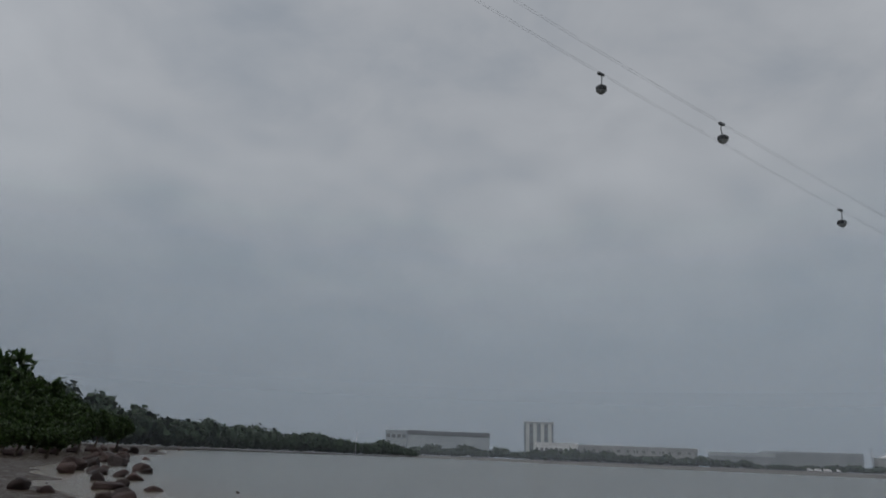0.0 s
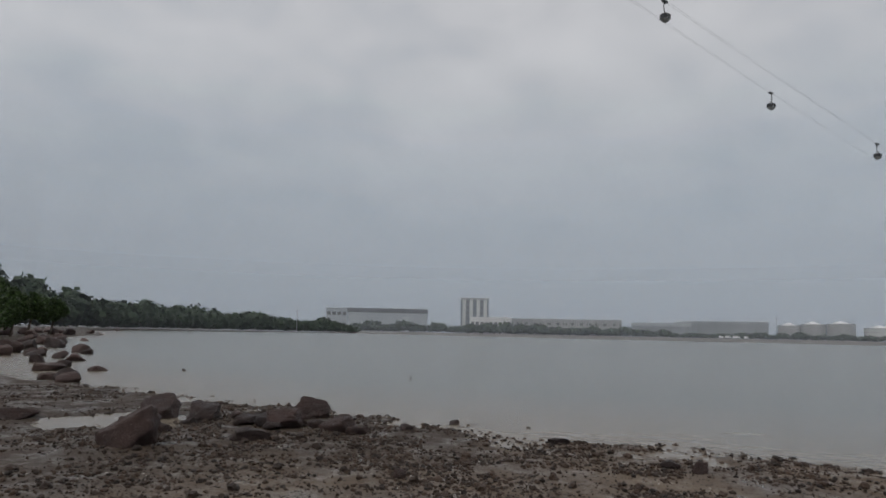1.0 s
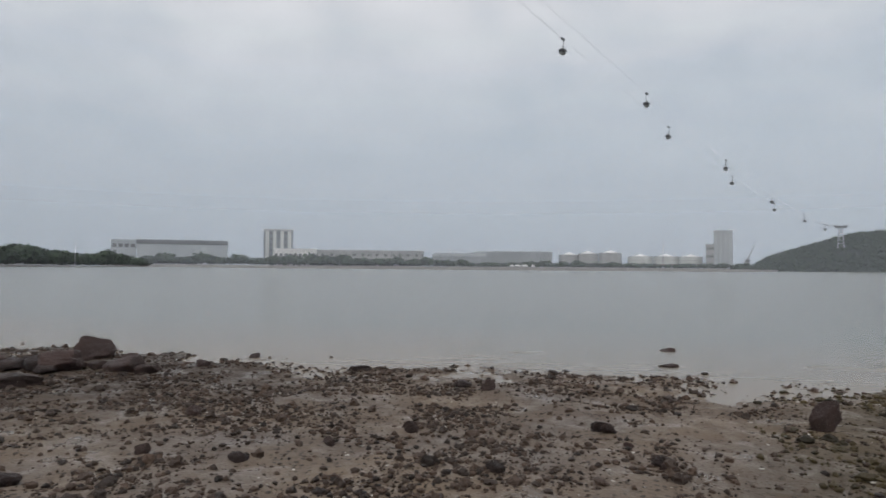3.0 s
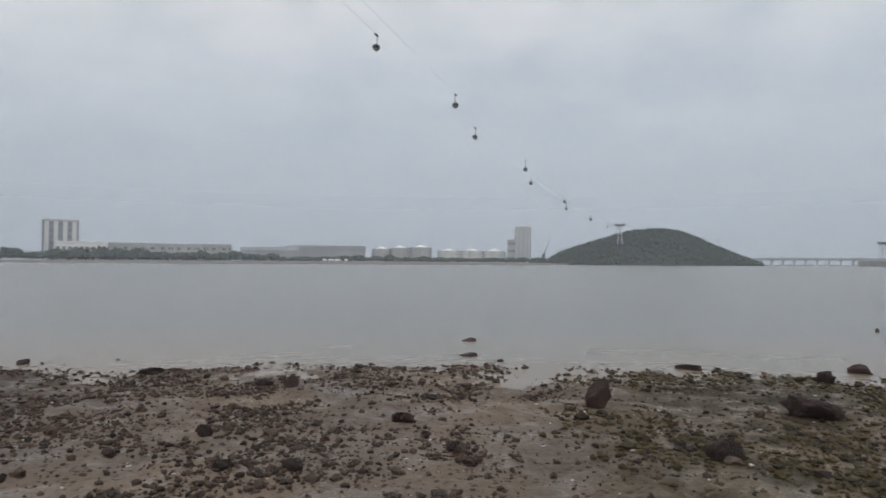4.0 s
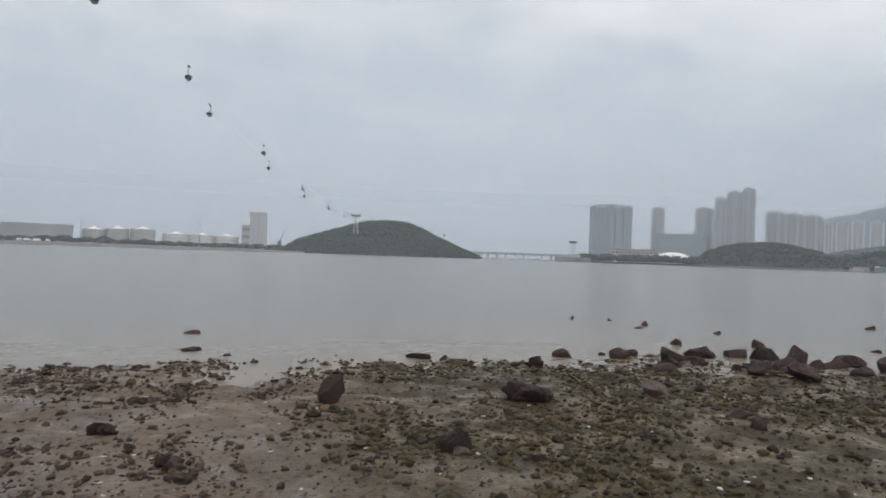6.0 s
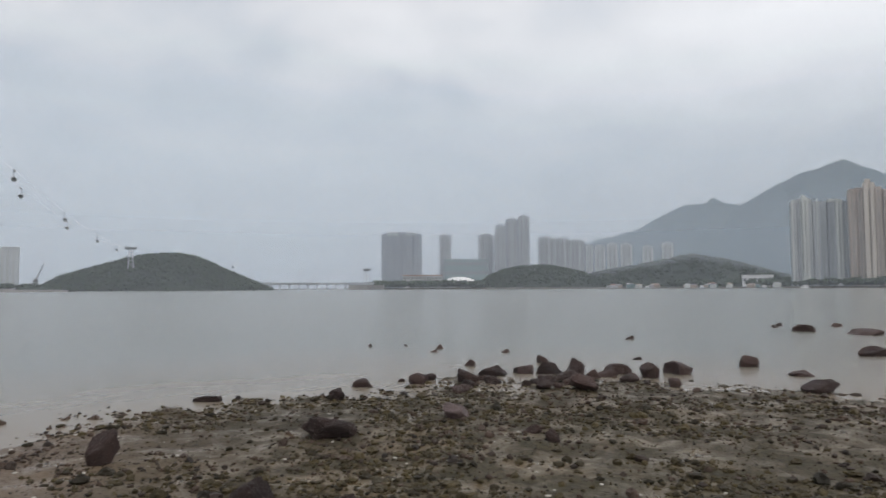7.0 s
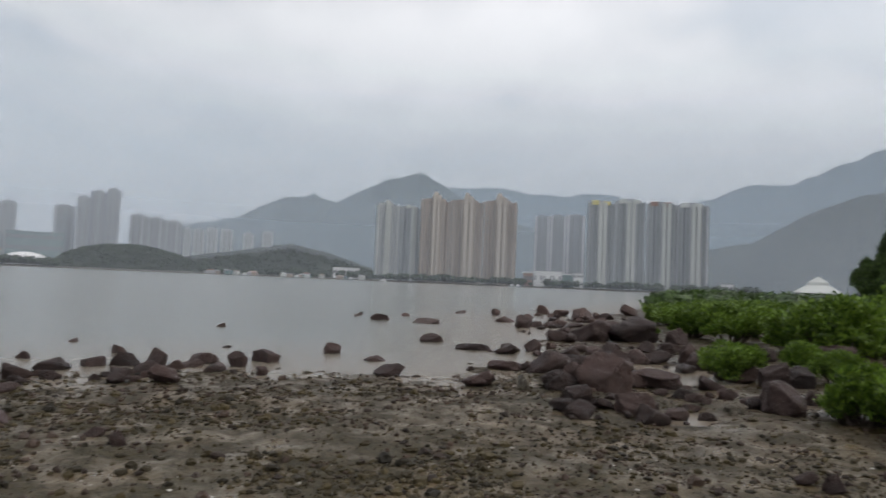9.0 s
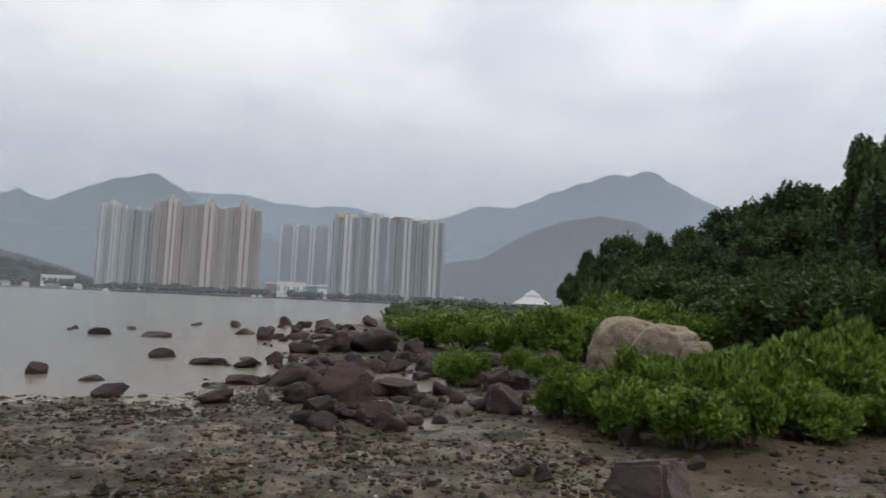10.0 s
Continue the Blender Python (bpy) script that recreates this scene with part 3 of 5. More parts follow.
mound("island_hill", 39.5, 880, 150, 70, 45, "low rounded wooded island hill", 7,
      [(-1, 0.0), (-0.81, 0.1), (-0.76, 0.26), (-0.7, 0.36), (-0.52, 0.56), (-0.36, 0.72), (-0.23, 0.86), (-0.15, 0.92), (0.06, 0.99), (0.17, 0.96), (0.28, 0.87), (0.39, 0.7), (0.5, 0.52), (0.61, 0.36), (0.75, 0.16), (0.83, 0.01), (1, 0.0)], 2600, 4.6)
mound("wooded_knoll", 70.6, 1180, 112, 70, 40, "wooded knoll on the far shore", 8,
      [(-1, 0), (-0.8, 0.5), (-0.58, 0.78), (-0.3, 0.96), (0.1, 0.98), (0.35, 0.9), (0.68, 0.66), (1, 0.25)], 1100, 5.5)
mound("wooded_rise", 82.5, 1330, 175, 90, 62, "broad wooded rise behind the far shore", 9,
      [(-1, 0.45), (-0.55, 0.68), (-0.2, 0.85), (0.05, 1), (0.35, 0.85), (0.65, 0.62), (1, 0.3)], 1300, 6)

# rows of trees along the far shores
rng = random.Random(21)
spots = []
for k in range(900):
    az = rng.uniform(-19, 31)
    d = rng.uniform(1030, 1075)
    h = rng.uniform(6, 11) * (0.7 + 1.1 * abs(noise.noise((az * 0.7, 3, 0)))) * (1.35 if az < 6 else 0.9)
    spots.append((d * math.sin(radians(az)), d * math.cos(radians(az)), 2.2, h * 0.75, h))
woods("shore_trees", spots, "row of low trees along the airport shore", 31, sub=1)
spots = []
for k in range(420):
    az = rng.choice((rng.uniform(56.5, 66), rng.uniform(76, 122), rng.uniform(88, 120)))
    d = rng.uniform(1062, 1110)
    h = rng.uniform(6, 13)
    spots.append((d * math.sin(radians(az)), d * math.cos(radians(az)), 2.2, h * 0.7, h))
woods("shore_trees", spots, "dark trees along the far town shore", 32)
# wooded spit
spots = []
for k in range(620):
    t = rng.random()
    az = -45 + 27.5 * t
    el = np.interp(az, (-45, -43, -39.4, -34, -29, -23, -20, -17.5), (4.4, 3.7, 2.65, 2.0, 1.6, 1.12, 0.95, 0.5))
    d = np.interp(az, (-45, -38, -28, -17.5), (300, 330, 480, 690)) + rng.uniform(0, 60)
    h = max(2.5, (rise(el, d) - 0.6) * rng.uniform(0.7, 1.0) * (0.78 + 0.5 * abs(noise.noise((az * 0.8, d * 0.01, 4)))))
    spots.append((d * math.sin(radians(az)), d * math.cos(radians(az)), 0.2, min(h * rng.uniform(0.5, 0.8), 7), h))
woods("spit_woods", spots, "low dark mangrove wood on the spit", 33, per=34)
# low green belt behind the mangroves
spots = []
for k in range(520):
    az = rng.uniform(111.5, 131); d = 42 + 250 * rng.random() ** 1.6
    if float(inland(np.array(d * math.sin(radians(az))), np.array(d * math.cos(radians(az))))) < 4: continue
    h = max(0.8, rise(0.12 * rng.random(), d) * rng.uniform(0.8, 1.05))
    spots.append((d * math.sin(radians(az)), d * math.cos(radians(az)), 0.1, h * 0.9, h))
woods("mangrove_belt", spots, "low belt of green mangroves along the shore", 34, SHRUB, per=170, leaf=0.36)
# dark stone bank off the end of the spit
bm = bmesh.new()
prev = None
for k in range(30):
    az = -20 + 11 * k / 29; d = 720 + 8 * math.sin(k)
    h = 0.9 + 0.5 * noise.noise((k * 0.6, 1, 1))
    ring = [bm.verts.new((r * math.sin(radians(az)), r * math.cos(radians(az)), z)) for r, z in ((d - 6, -0.6), (d - 2, h * 0.8), (d + 2, h), (d + 7, -0.6))]
    if prev:
        for i in range(3): bm.faces.new((prev[i], ring[i], ring[i + 1], prev[i + 1]))
    prev = ring
tagged(part("stone_bank", bm, ROCK), "long low bank of dark stones in the sea", "breakwater", kind="structure")
bm = bmesh.new()
prev = None
for k in range(90):
    az = -21 + 54 * k / 89
    d = float(np.interp(az, (-21, -15, -8, 0, 22, 28, 33), (800, 640, 500, 450, 460, 520, 700)))
    ring = [bm.verts.new((r * math.sin(radians(az)), r * math.cos(radians(az)), z)) for r, z in ((d - 4, -0.6), (d + 1, 0.45 + 0.25 * noise.noise((k * 0.7, 2, 1))), (d + 12, 0.9), (d + 120, 1.35 + 0.3 * noise.noise((k * 0.5, 5, 1))), (1030, 2.7))]
    if prev:
        for i in range(4): bm.faces.new((prev[i], ring[i], ring[i + 1], prev[i + 1]))
    prev = ring
tagged(part("seawall", bm, SEAWALL), "pale stony flat and seawall along the airport shore", "seawall", kind="structure")


# ---- buildings ----
def span_az(a0, a1, dist):
    return (a0 + a1) / 2, 2 * dist * math.tan(radians((a1 - a0) / 2))


def tower(a0, a1, el, dist, wall, trim, label, bays=3, crown=None, crown_h=0.0, group="", deep=26, storey=3.0, skew=0, stem=None, span=(0.36, 0.64)):
    """A high residential tower: a recessed core, projecting wings with window columns and pale edge piers, a bright stair core and a roof house."""
    az, w = span_az(a0, a1, dist)
    h = rise(el, dist + deep / 2) - 2
    t = empty("apartment_tower", at(az, dist + deep / 2, 2.0) @ pose(0, 0, 0, 0, 0, skew))
    bm = bmesh.new(); box(bm, -w * 0.52, w * 0.52, -deep * 0.28, deep * 0.36, -1, h - 2); part("core", bm, wall, t)
    if stem:
        s0, s1 = span
        cuts = [(0.0, s0 * 0.46), (s0 * 0.54, s0 - 0.03), (s1 + 0.03, s1 + (1 - s1) * 0.46), (s1 + (1 - s1) * 0.56, 1.0)]
        bm = bmesh.new()
        m = s0 + (s1 - s0) * 0.46
        box(bm, -w / 2 + s0 * w, -w / 2 + m * w, -deep * 0.64, -deep * 0.25, -1, h + crown_h * 0.45)
        box(bm, -w / 2 + (m + 0.04) * w, -w / 2 + s1 * w, -deep * 0.58, -deep * 0.25, -1, h + crown_h * 0.3)
        part("stair_core", bm, stem, t, "pale projecting stair core")
    else:
        cuts = [(k / bays + 0.02, (k + 1) / bays - 0.02) for k in range(bays)]
    for k, (f0, f1) in enumerate(cuts):
        x0, x1 = -w / 2 + f0 * w, -w / 2 + f1 * w
        bw, out = x1 - x0, deep * (0.5, 0.44, 0.46, 0.5)[k % 4]
        bm = bmesh.new(); box(bm, x0, x1, -out, -deep * 0.25, -1, h - (0, 3, 1.5, 4)[k % 4])
        bay = part("bay", bm, wall, t)
        bm = bmesh.new()
        if k % 2 == 0: box(bm, x0 - 0.3, x0 + bw * 0.2, -out - 0.7, -deep * 0.25, -1, h + 0.5)
        else: box(bm, x1 - bw * 0.2, x1 + 0.3, -out - 0.7, -deep * 0.25, -1, h + 0.5)
        part("pier", bm, trim, bay)
        bm = bmesh.new()
        for s in range(int(h / storey) - 1):
            z = s * storey + 1
            box(bm, x0 + bw * 0.32, x0 + bw * 0.45, -out - 0.06, -out + 0.3, z, z + 1.5)
            box(bm, x0 + bw * 0.57, x0 + bw * 0.70, -out - 0.06, -out + 0.3, z, z + 1.5)
        part("windows", bm, GLAZING, bay)["kind"] = "stuff"
    bm = bmesh.new()
    for s in range(0, int(h / storey) - 1, 2):
        box(bm, -w * 0.525, w * 0.525, -deep * 0.3, deep * 0.37, s * storey + 2.5, s * storey + 2.9)
    part("ledges", bm, wall, t)["kind"] = "stuff"
    bm = bmesh.new()
    box(bm, -w * 0.36, w * 0.30, -deep * 0.3, deep * 0.3, h - 3, h + 2.2); box(bm, -w * 0.16, w * 0.14, -deep * 0.2, deep * 0.2, h + 2.2, h + 4.5)
    part("roof_house", bm, wall, t)
    if crown_h:
        bm = bmesh.new()
        box(bm, -w * 0.15, w * 0.13, -deep * 0.5, -deep * 0.1, h - 1, h + crown_h * 0.5); box(bm, -w * 0.10, w * 0.03, -deep * 0.48, -deep * 0.15, h + crown_h * 0.5, h + crown_h * 0.8)
        part("crown", bm, crown or trim, t)
    elif crown:
        bm = bmesh.new()
        for x0, up in ((-w * 0.40, 3.5), (w * 0.06, 2.0)): box(bm, x0, x0 + w * 0.30, -deep * 0.53, -deep * 0.2, h - 4, h + up, 0.85)
        part("crown", bm, crown, t)
    return tagged(t, label, "tower block", group)


G1, G2 = "towers on the far shore", "town blocks across the bay"
tower(90.1, 91.85, 6.5, 1150, MIST, PALE, "pale grey-green high apartment tower with white piers", 3, PALE, 9, G1, skew=8, stem=PALE, span=(0.40, 0.58))
tower(92.0, 93.75, 6.3, 1150, GREY, MIST, "grey high apartment tower with pale piers", 3, PALE, 5, G1, skew=-6, stem=PALE, span=(0.68, 0.9))
tower(93.9, 96.5, 7.05, 1130, TAN, SAND, "tan high apartment tower with a cream centre bay and crown", 3, CREAM, 17, G1, skew=5, stem=CREAM, span=(0.35, 0.60))
tower(96.65, 99.25, 7.05, 1130, TAN, SAND, "tan high apartment tower with a broad cream centre bay", 3, CREAM, 17, G1, skew=0, stem=CREAM, span=(0.36, 0.68))
tower(99.45, 102.1, 7.1, 1130, TAN, SAND, "tan high apartment tower with paired cream bays", 3, CREAM, 17, G1, skew=-6, stem=CREAM, span=(0.42, 0.73))
for a0, a1, el in ((103.75, 104.95, 5.95), (105.05, 106.35, 6.05), (106.45, 107.9, 6.1)):
    tower(a0, a1, el, 1360, GREY, WHITE, "slender grey apartment tower with white edges", 2, None, 0, G1)
tower(108.15, 110.25, 7.2, 1150, GREY, MIST, "grey apartment tower with cream piers and a yellow crown", 3, YELLOW, 0, G1, skew=6, stem=PALE, span=(0.38, 0.7))
tower(110.4, 112.75, 7.35, 1150, GREY, MIST, "grey apartment tower with pale piers", 3, PALE, 0, G1, skew=0, stem=PALE, span=(0.39, 0.69))
tower(112.95, 115.2, 7.15, 1150, GREY, MIST, "grey apartment tower with a red-brown crown", 3, BROWN, 0, G1, skew=-5, stem=PALE, span=(0.56, 0.86))
tower(115.35, 117.65, 7.05, 1150, GREY, MIST, "blue-grey apartment tower with pale piers", 3, PALE, 0, G1, skew=-8, stem=PALE, span=(0.5, 0.82))
tower(57.16, 60.5, 4.65, 1400, SLATE, SLATE, "wide blue-grey office slab with dark windows", 5, GREY, 0, G2, deep=34, skew=2)
tower(62.1, 63.08, 4.5, 1420, GREY, GREY, "slim grey tower block", 2, None, 0, G2)
tower(65.45, 66.8, 4.5, 1440, GREY, MIST, "pale grey tower block", 2, None, 0, G2)
tower(66.9, 67.8, 5.3, 1400, GREY, GREY, "grey tower stepped up beside taller neighbours", 2, None, 0, G2)
tower(67.8, 68.9, 5.8, 1400, GREY, SLATE, "tall grey tower block", 2, None, 0, G2)
tower(68.9, 69.82, 6.05, 1400, GREY, GREY, "tallest grey tower of the cluster", 2, None, 0, G2)
for a0, a1, el in ((70.6, 71.9, 4.25), (71.95, 73.2, 4.1), (73.25, 74.4, 3.95)):
    tower(a0, a1, el, 1480, GREY, MIST, "grey slab block in a stepped row", 3, None, 0, G2)
for a0, a1, el in ((74.55, 75.1, 3.5), (75.3, 76.1, 3.45), (76.3, 77.1, 3.6), (77.4, 78.3, 3.55), (79.15, 79.95, 3.35), (80.67, 81.5, 3.55)):
    tower(a0, a1, el, 1650, MIST, PALE, "white slim apartment block before the mountain", 2, None, 0, G2)


def block(name, a0, a1, el, dist, deep, wall, label, category="building", roof=None, roof_h=2.0, bands=0, columns=0, column_mat=WHITE, el0=None, group=""):
    """A low or broad building: walls, an overhanging roof, window bands and columns."""
    az, w = span_az(a0, a1, dist)
    h = rise(el, dist) - 2.2
    t = empty(name, at(az, dist, 2.2))
    bm = bmesh.new(); box(bm, -w / 2, w / 2, 0, deep, -0.8, h - roof_h); part("wall", bm, wall, t)
    bm = bmesh.new(); box(bm, -w / 2 - 0.8, w / 2 + 0.8, -0.8, deep + 0.8, h - roof_h, h); part("roof", bm, roof or ROOFING, t)
    for k in range(bands):
        bm = bmesh.new(); z = (h - roof_h) * (k + 0.45) / bands
        n = max(3, int(w / 7))
        for i in range(n):
            x = -w / 2 + w * (i + 0.15) / n
            box(bm, x, x + w * 0.7 / n, -0.15, 0.3, z, z + (h - roof_h) * 0.32 / bands)
        part("window_band", bm, GLAZING, t)["kind"] = "stuff"
    for k in range(columns):
        bm = bmesh.new(); x = -w / 2 + w * (k + 0.5) / columns
        box(bm, x - w * 0.12 / columns * 2, x + w * 0.12 / columns * 2, -1.2, 0.4, 0, h - roof_h * 1.2); part("column", bm, column_mat, t)
    return tagged(t, label, category, group)


block("hangar_annex", -20.3, -18.55, 1.95, 1120, 40, CLADDING, "blue-grey annex beside the hangar", roof=CLADDING, bands=2)
block("hangar", -18.5, -11.7, 2.0, 1100, 60, CLADDING, "long pale aircraft hangar with a dark roof edge", "hangar", roof=ROOFING, roof_h=7, columns=2, column_mat=CLADDING)
block("office_block", -8.86, -6.46, 3.05, 1100, 25, SLATE, "office block with tall white columns and dark glass", roof=CONCRETE, roof_h=2.5, columns=4, column_mat=PALE, bands=6)
block("terminal", -8.0, -4.5, 1.45, 1060, 20, WHITE, "white low hall below the office block", roof=WHITE, bands=1)
block("cargo_shed", -4.6, 4.6, 1.38, 1070, 50, CONCRETE, "long pale concrete cargo shed with a flat roof", "shed", roof=CONCRETE, roof_h=3, columns=14, column_mat=CONCRETE, bands=2)
block("grey_hangar", 5.4, 10.0, 1.2, 1080, 60, GREY, "grey metal hangar by the shore", "hangar", roof=CLADDING, roof_h=5)
block("grey_hangar", 9.0, 15.6, 1.38, 1095, 70, GREY, "large grey metal hangar with a low roof", "hangar", roof=GREY, roof_h=6)
block("tower_building", 28.45, 29.85, 3.1, 1080, 26, MIST, "tall pale grey concrete silo tower", roof=MIST, columns=4, column_mat=CLADDING)
block("tower_annex", 27.85, 28.5, 2.0, 1082, 20, CONCRETE, "lower concrete part beside the silo tower", roof=CONCRETE, bands=3)
for az, tall, radius in ((17.0, 21.5, 15), (18.6, 23.5, 16), (20.4, 24.5, 18), (22.8, 19.0, 19), (24.8, 19.0, 19), (26.7, 18.6, 18)):
    t = empty("storage_tank", at(az, 1110, 2.2))
    bm = bmesh.new(); bmesh.ops.create_cone(bm, cap_ends=True, segments=36, radius1=radius, radius2=radius, depth=tall, matrix=Matrix.Translation((0, 0, tall / 2 - 0.5))); part("shell", bm, PALE if az > 21 else CONCRETE, t)
    bm = bmesh.new(); bmesh.ops.create_cone(bm, cap_ends=True, segments=36, radius1=radius * 0.72, radius2=0.6, depth=4.0, matrix=Matrix.Translation((0, 0, tall + 2.1))); part("roof", bm, WHITE, t)
    bm = bmesh.new()
    for z in (0.35, 0.68, 0.97): bmesh.ops.create_cone(bm, cap_ends=True, segments=36, radius1=radius + 0.3, radius2=radius + 0.3, depth=0.7, matrix=Matrix.Translation((0, 0, z * tall)))
    part("wind_girder", bm, CONCRETE, t)
    tagged(t, "large pale round storage tank with a low white conical roof", "storage tank", "tanks on the airport shore")
block("long_shed", 21.6, 27.6, 0.36, 1058, 10, CLADDING, "low pale shed at the foot of the tanks", "shed", roof=BROWN, roof_h=1.5)


def mast(az, dist, el, label, name="mast", r=0.7, z0=2.0):
    t = empty(name, at(az, dist, z0))
    h = rise(el, dist) - z0
    bm = bmesh.new(); tube(bm, [(0, 0, 0), (0, 0, h * 0.6), (0, 0, h)], [r, r * 0.8, r * 0.45]); part("pole", bm, STEEL, t)
    bm = bmesh.new(); box(bm, -1.4, 1.4, -0.5, 0.5, h * 0.93, h * 0.97); part("head", bm, DARK_STEEL, t)
    return tagged(t, label, "mast")


mast(24.6, 1085, 2.2, "tall grey lattice mast by the tanks")
mast(16.15, 1080, 1.75, "grey lighting mast beside the tanks")
mast(6.9, 1085, 1.75, "thin grey mast over the hangar")
mast(-22.7, 560, 1.7, "thin mast above the spit trees", r=0.25, z0=1.0)
t = empty("harbour_crane", at(30.9, 1040, 2.0))
bm = bmesh.new(); box(bm, -2.5, 2.5, -2.5, 2.5, 0, 10, 0.8); part("base", bm, STEEL, t)
bm = bmesh.new(); box(bm, -3, 3, -2, 2, 10, 14); part("cab", bm, DARK_STEEL, t)
bm = bmesh.new(); tube(bm, [(0, 0, 13), (5, 0, 25), (9, 0, 36)], [0.9, 0.7, 0.4]); part("boom", bm, STEEL, t)
tagged(t, "grey harbour crane with a raised boom", "crane")
for az, w in ((12.2, 6), (12.7, 8), (13.3, 9), (14.0, 5)):
    t = empty("truck", at(az, 1022, 2.7))
    bm = bmesh.new(); box(bm, -w / 2, w / 2 - 2, -1.2, 1.2, 0.9, 3.6); part("cargo_box", bm, WHITE, t)
    bm = bmesh.new(); box(bm, w / 2 - 1.9, w / 2, -1.1, 1.1, 0.8, 2.9, 0.9); part("cab", bm, WHITE, t)
    for x in (-w / 3, w / 3):
        bm = bmesh.new(); bmesh.ops.create_cone(bm, cap_ends=True, segments=12, radius1=0.5, radius2=0.5, depth=2.4, matrix=Matrix.Translation((x, 0, 0.5)) @ Matrix.Rotation(radians(90), 4, "X")); part("wheel", bm, DARK_STEEL, t)
    tagged(t, "white truck parked on the airport shore", "truck", "trucks on the shore")

# town buildings at the water
block("podium", 62.5, 66.2, 2.5, 1390, 40, TEAL, "green glass podium between towers", roof=TEAL, bands=3)
block("low_hall", 58.9, 62.3, 1.15, 1250, 30, CONCRETE, "low concrete hall on the shore", roof=BROWN, bands=2)
block("shopping_hall", 102.9, 103.7, 1.25, 1085, 24, BROWN, "red-brown low hall by the shore", roof=WHITE, bands=1)
block("shopping_hall", 103.75, 106.1, 1.35, 1080, 24, WHITE, "white low hall with a dark arched entrance", roof=WHITE, bands=1, columns=3)
block("glass_pavilion", 106.2, 107.0, 1.2, 1080, 20, TEAL, "green glass pavilion beside the white hall", roof=WHITE)
block("white_house", 107.1, 107.9, 1.35, 1085, 20, WHITE, "white low house by the towers", roof=CONCRETE, bands=2)
block("villa", 86.6, 88.8, 0.95, 1120, 14, WHITE, "white low house among trees", roof=WHITE, roof_h=1, bands=1)
block("villa", 118.6, 119.6, 0.85, 1090, 14, WHITE, "pale low house among trees", roof=CONCRETE, roof_h=1, bands=1)
t = empty("sports_dome", at(63.8, 1200, 2.2))
bm = bmesh.new()
bmesh.ops.create_uvsphere(bm, u_segments=32, v_segments=14, radius=1.0, matrix=Matrix.Translation((0, 0, 7)) @ Matrix.Diagonal((31, 18, 13, 1)))
bmesh.ops.delete(bm, geom=[v for v in bm.verts if v.co.z < 6.9], context="VERTS")
smooth(part("roof", bm, WHITE, t))
bm = bmesh.new(); bmesh.ops.create_cone(bm, cap_ends=True, segments=32, radius1=1, radius2=1, depth=8, matrix=Matrix.Translation((0, 0, 3)) @ Matrix.Diagonal((28, 16, 1, 1))); part("wall", bm, CONCRETE, t)
tagged(t, "white shallow dome of a sports hall on the shore", "hall")

rng = random.Random(5)
for k in range(22):
    az = rng.uniform(76.3, 89.3); w = rng.uniform(5, 13); h = rng.uniform(3, 6)
    t = empty("shore_hut", at(az, rng.uniform(1056, 1068), 1.6) @ pose(0, 0, 0, 0, 0, rng.uniform(-25, 25)))
    bm = bmesh.new(); box(bm, -w / 2, w / 2, -3, 3, -0.8, h); part("wall", bm, rng.choice((CONCRETE, CONCRETE, TAN, TEAL, PALE)), t)
    bm = bmesh.new(); box(bm, -w / 2 - 0.4, w / 2 + 0.4, -3.5, 3.5, h, h + 1.6, 0.45); part("roof", bm, rng.choice((BROWN, CONCRETE, ROOFING, TAN)), t)
    tagged(t, "small village hut on the water's edge", "hut", "huts along the shore")
for az in (79.4, 83.6, 88.1, 101.9, 102.4, 90.9):
    t = empty("boat", at(az, 1030, 0.0))
    bm = bmesh.new(); box(bm, -6, 6, -1.6, 1.6, 1.6, -0.4, 0.8); part("hull", bm, rng.choice((WHITE, GREY)), t)
    bm = bmesh.new(); box(bm, -2, 3, -1.2, 1.2, 1.5, 4.2, 0.85); part("cabin", bm, WHITE, t)
    tagged(t, "small white moored boat", "boat", "boats off the shore")

# white tent-roofed pavilion behind the mangroves
t = empty("pavilion", at(125.3, 330, 0.6))
bm = bmesh.new(); box(bm, -8.6, 8.6, -6, 6, 0, 3.4); part("wall", bm, CONCRETE, t)
bm = bmesh.new(); box(bm, -9.6, 9.6, -7, 7, 3.4, 6.8, 0.45); part("roof", bm, PALE, t, "pale stepped tent roof")
bm = bmesh.new(); box(bm, -4.3, 4.3, -3.2, 3.2, 6.8, 8.0, 0.9); box(bm, -3.9, 3.9, -2.9, 2.9, 8.0, 10.4, 0.1); part("lantern_roof", bm, PALE, t)
tagged(t, "white pavilion with a stepped pyramid roof", "pavilion")


# the causeway bridge
t = empty("road_bridge", at(51.6, 1010, 0))
bm = bmesh.new()
box(bm, -85, 85, -6, 6, 7.4, 9.4); part("deck", bm, GREY, t)
bm = bmesh.new(); box(bm, -85, 85, -6.2, -5.8, 9.4, 10.6); box(bm, -85, 85, 5.8, 6.2, 9.4, 10.6); part("parapet", bm, GREY, t)
for k in range(9):
    x = -66 + k * 13.5
    bm = bmesh.new(); box(bm, x - 1.0, x + 1.0, -4.5, 4.5, -2, 6.4); box(bm, x - 1.7, x + 1.7, -5.2, 5.2, 6.4, 7.4); part("pier", bm, GREY, t)
bm = bmesh.new(); box(bm, 48, 100, -9, 9, -1, 7.0); part("abutment", bm, SEAWALL, t)
tagged(t, "low concrete road bridge on short piers", "bridge")


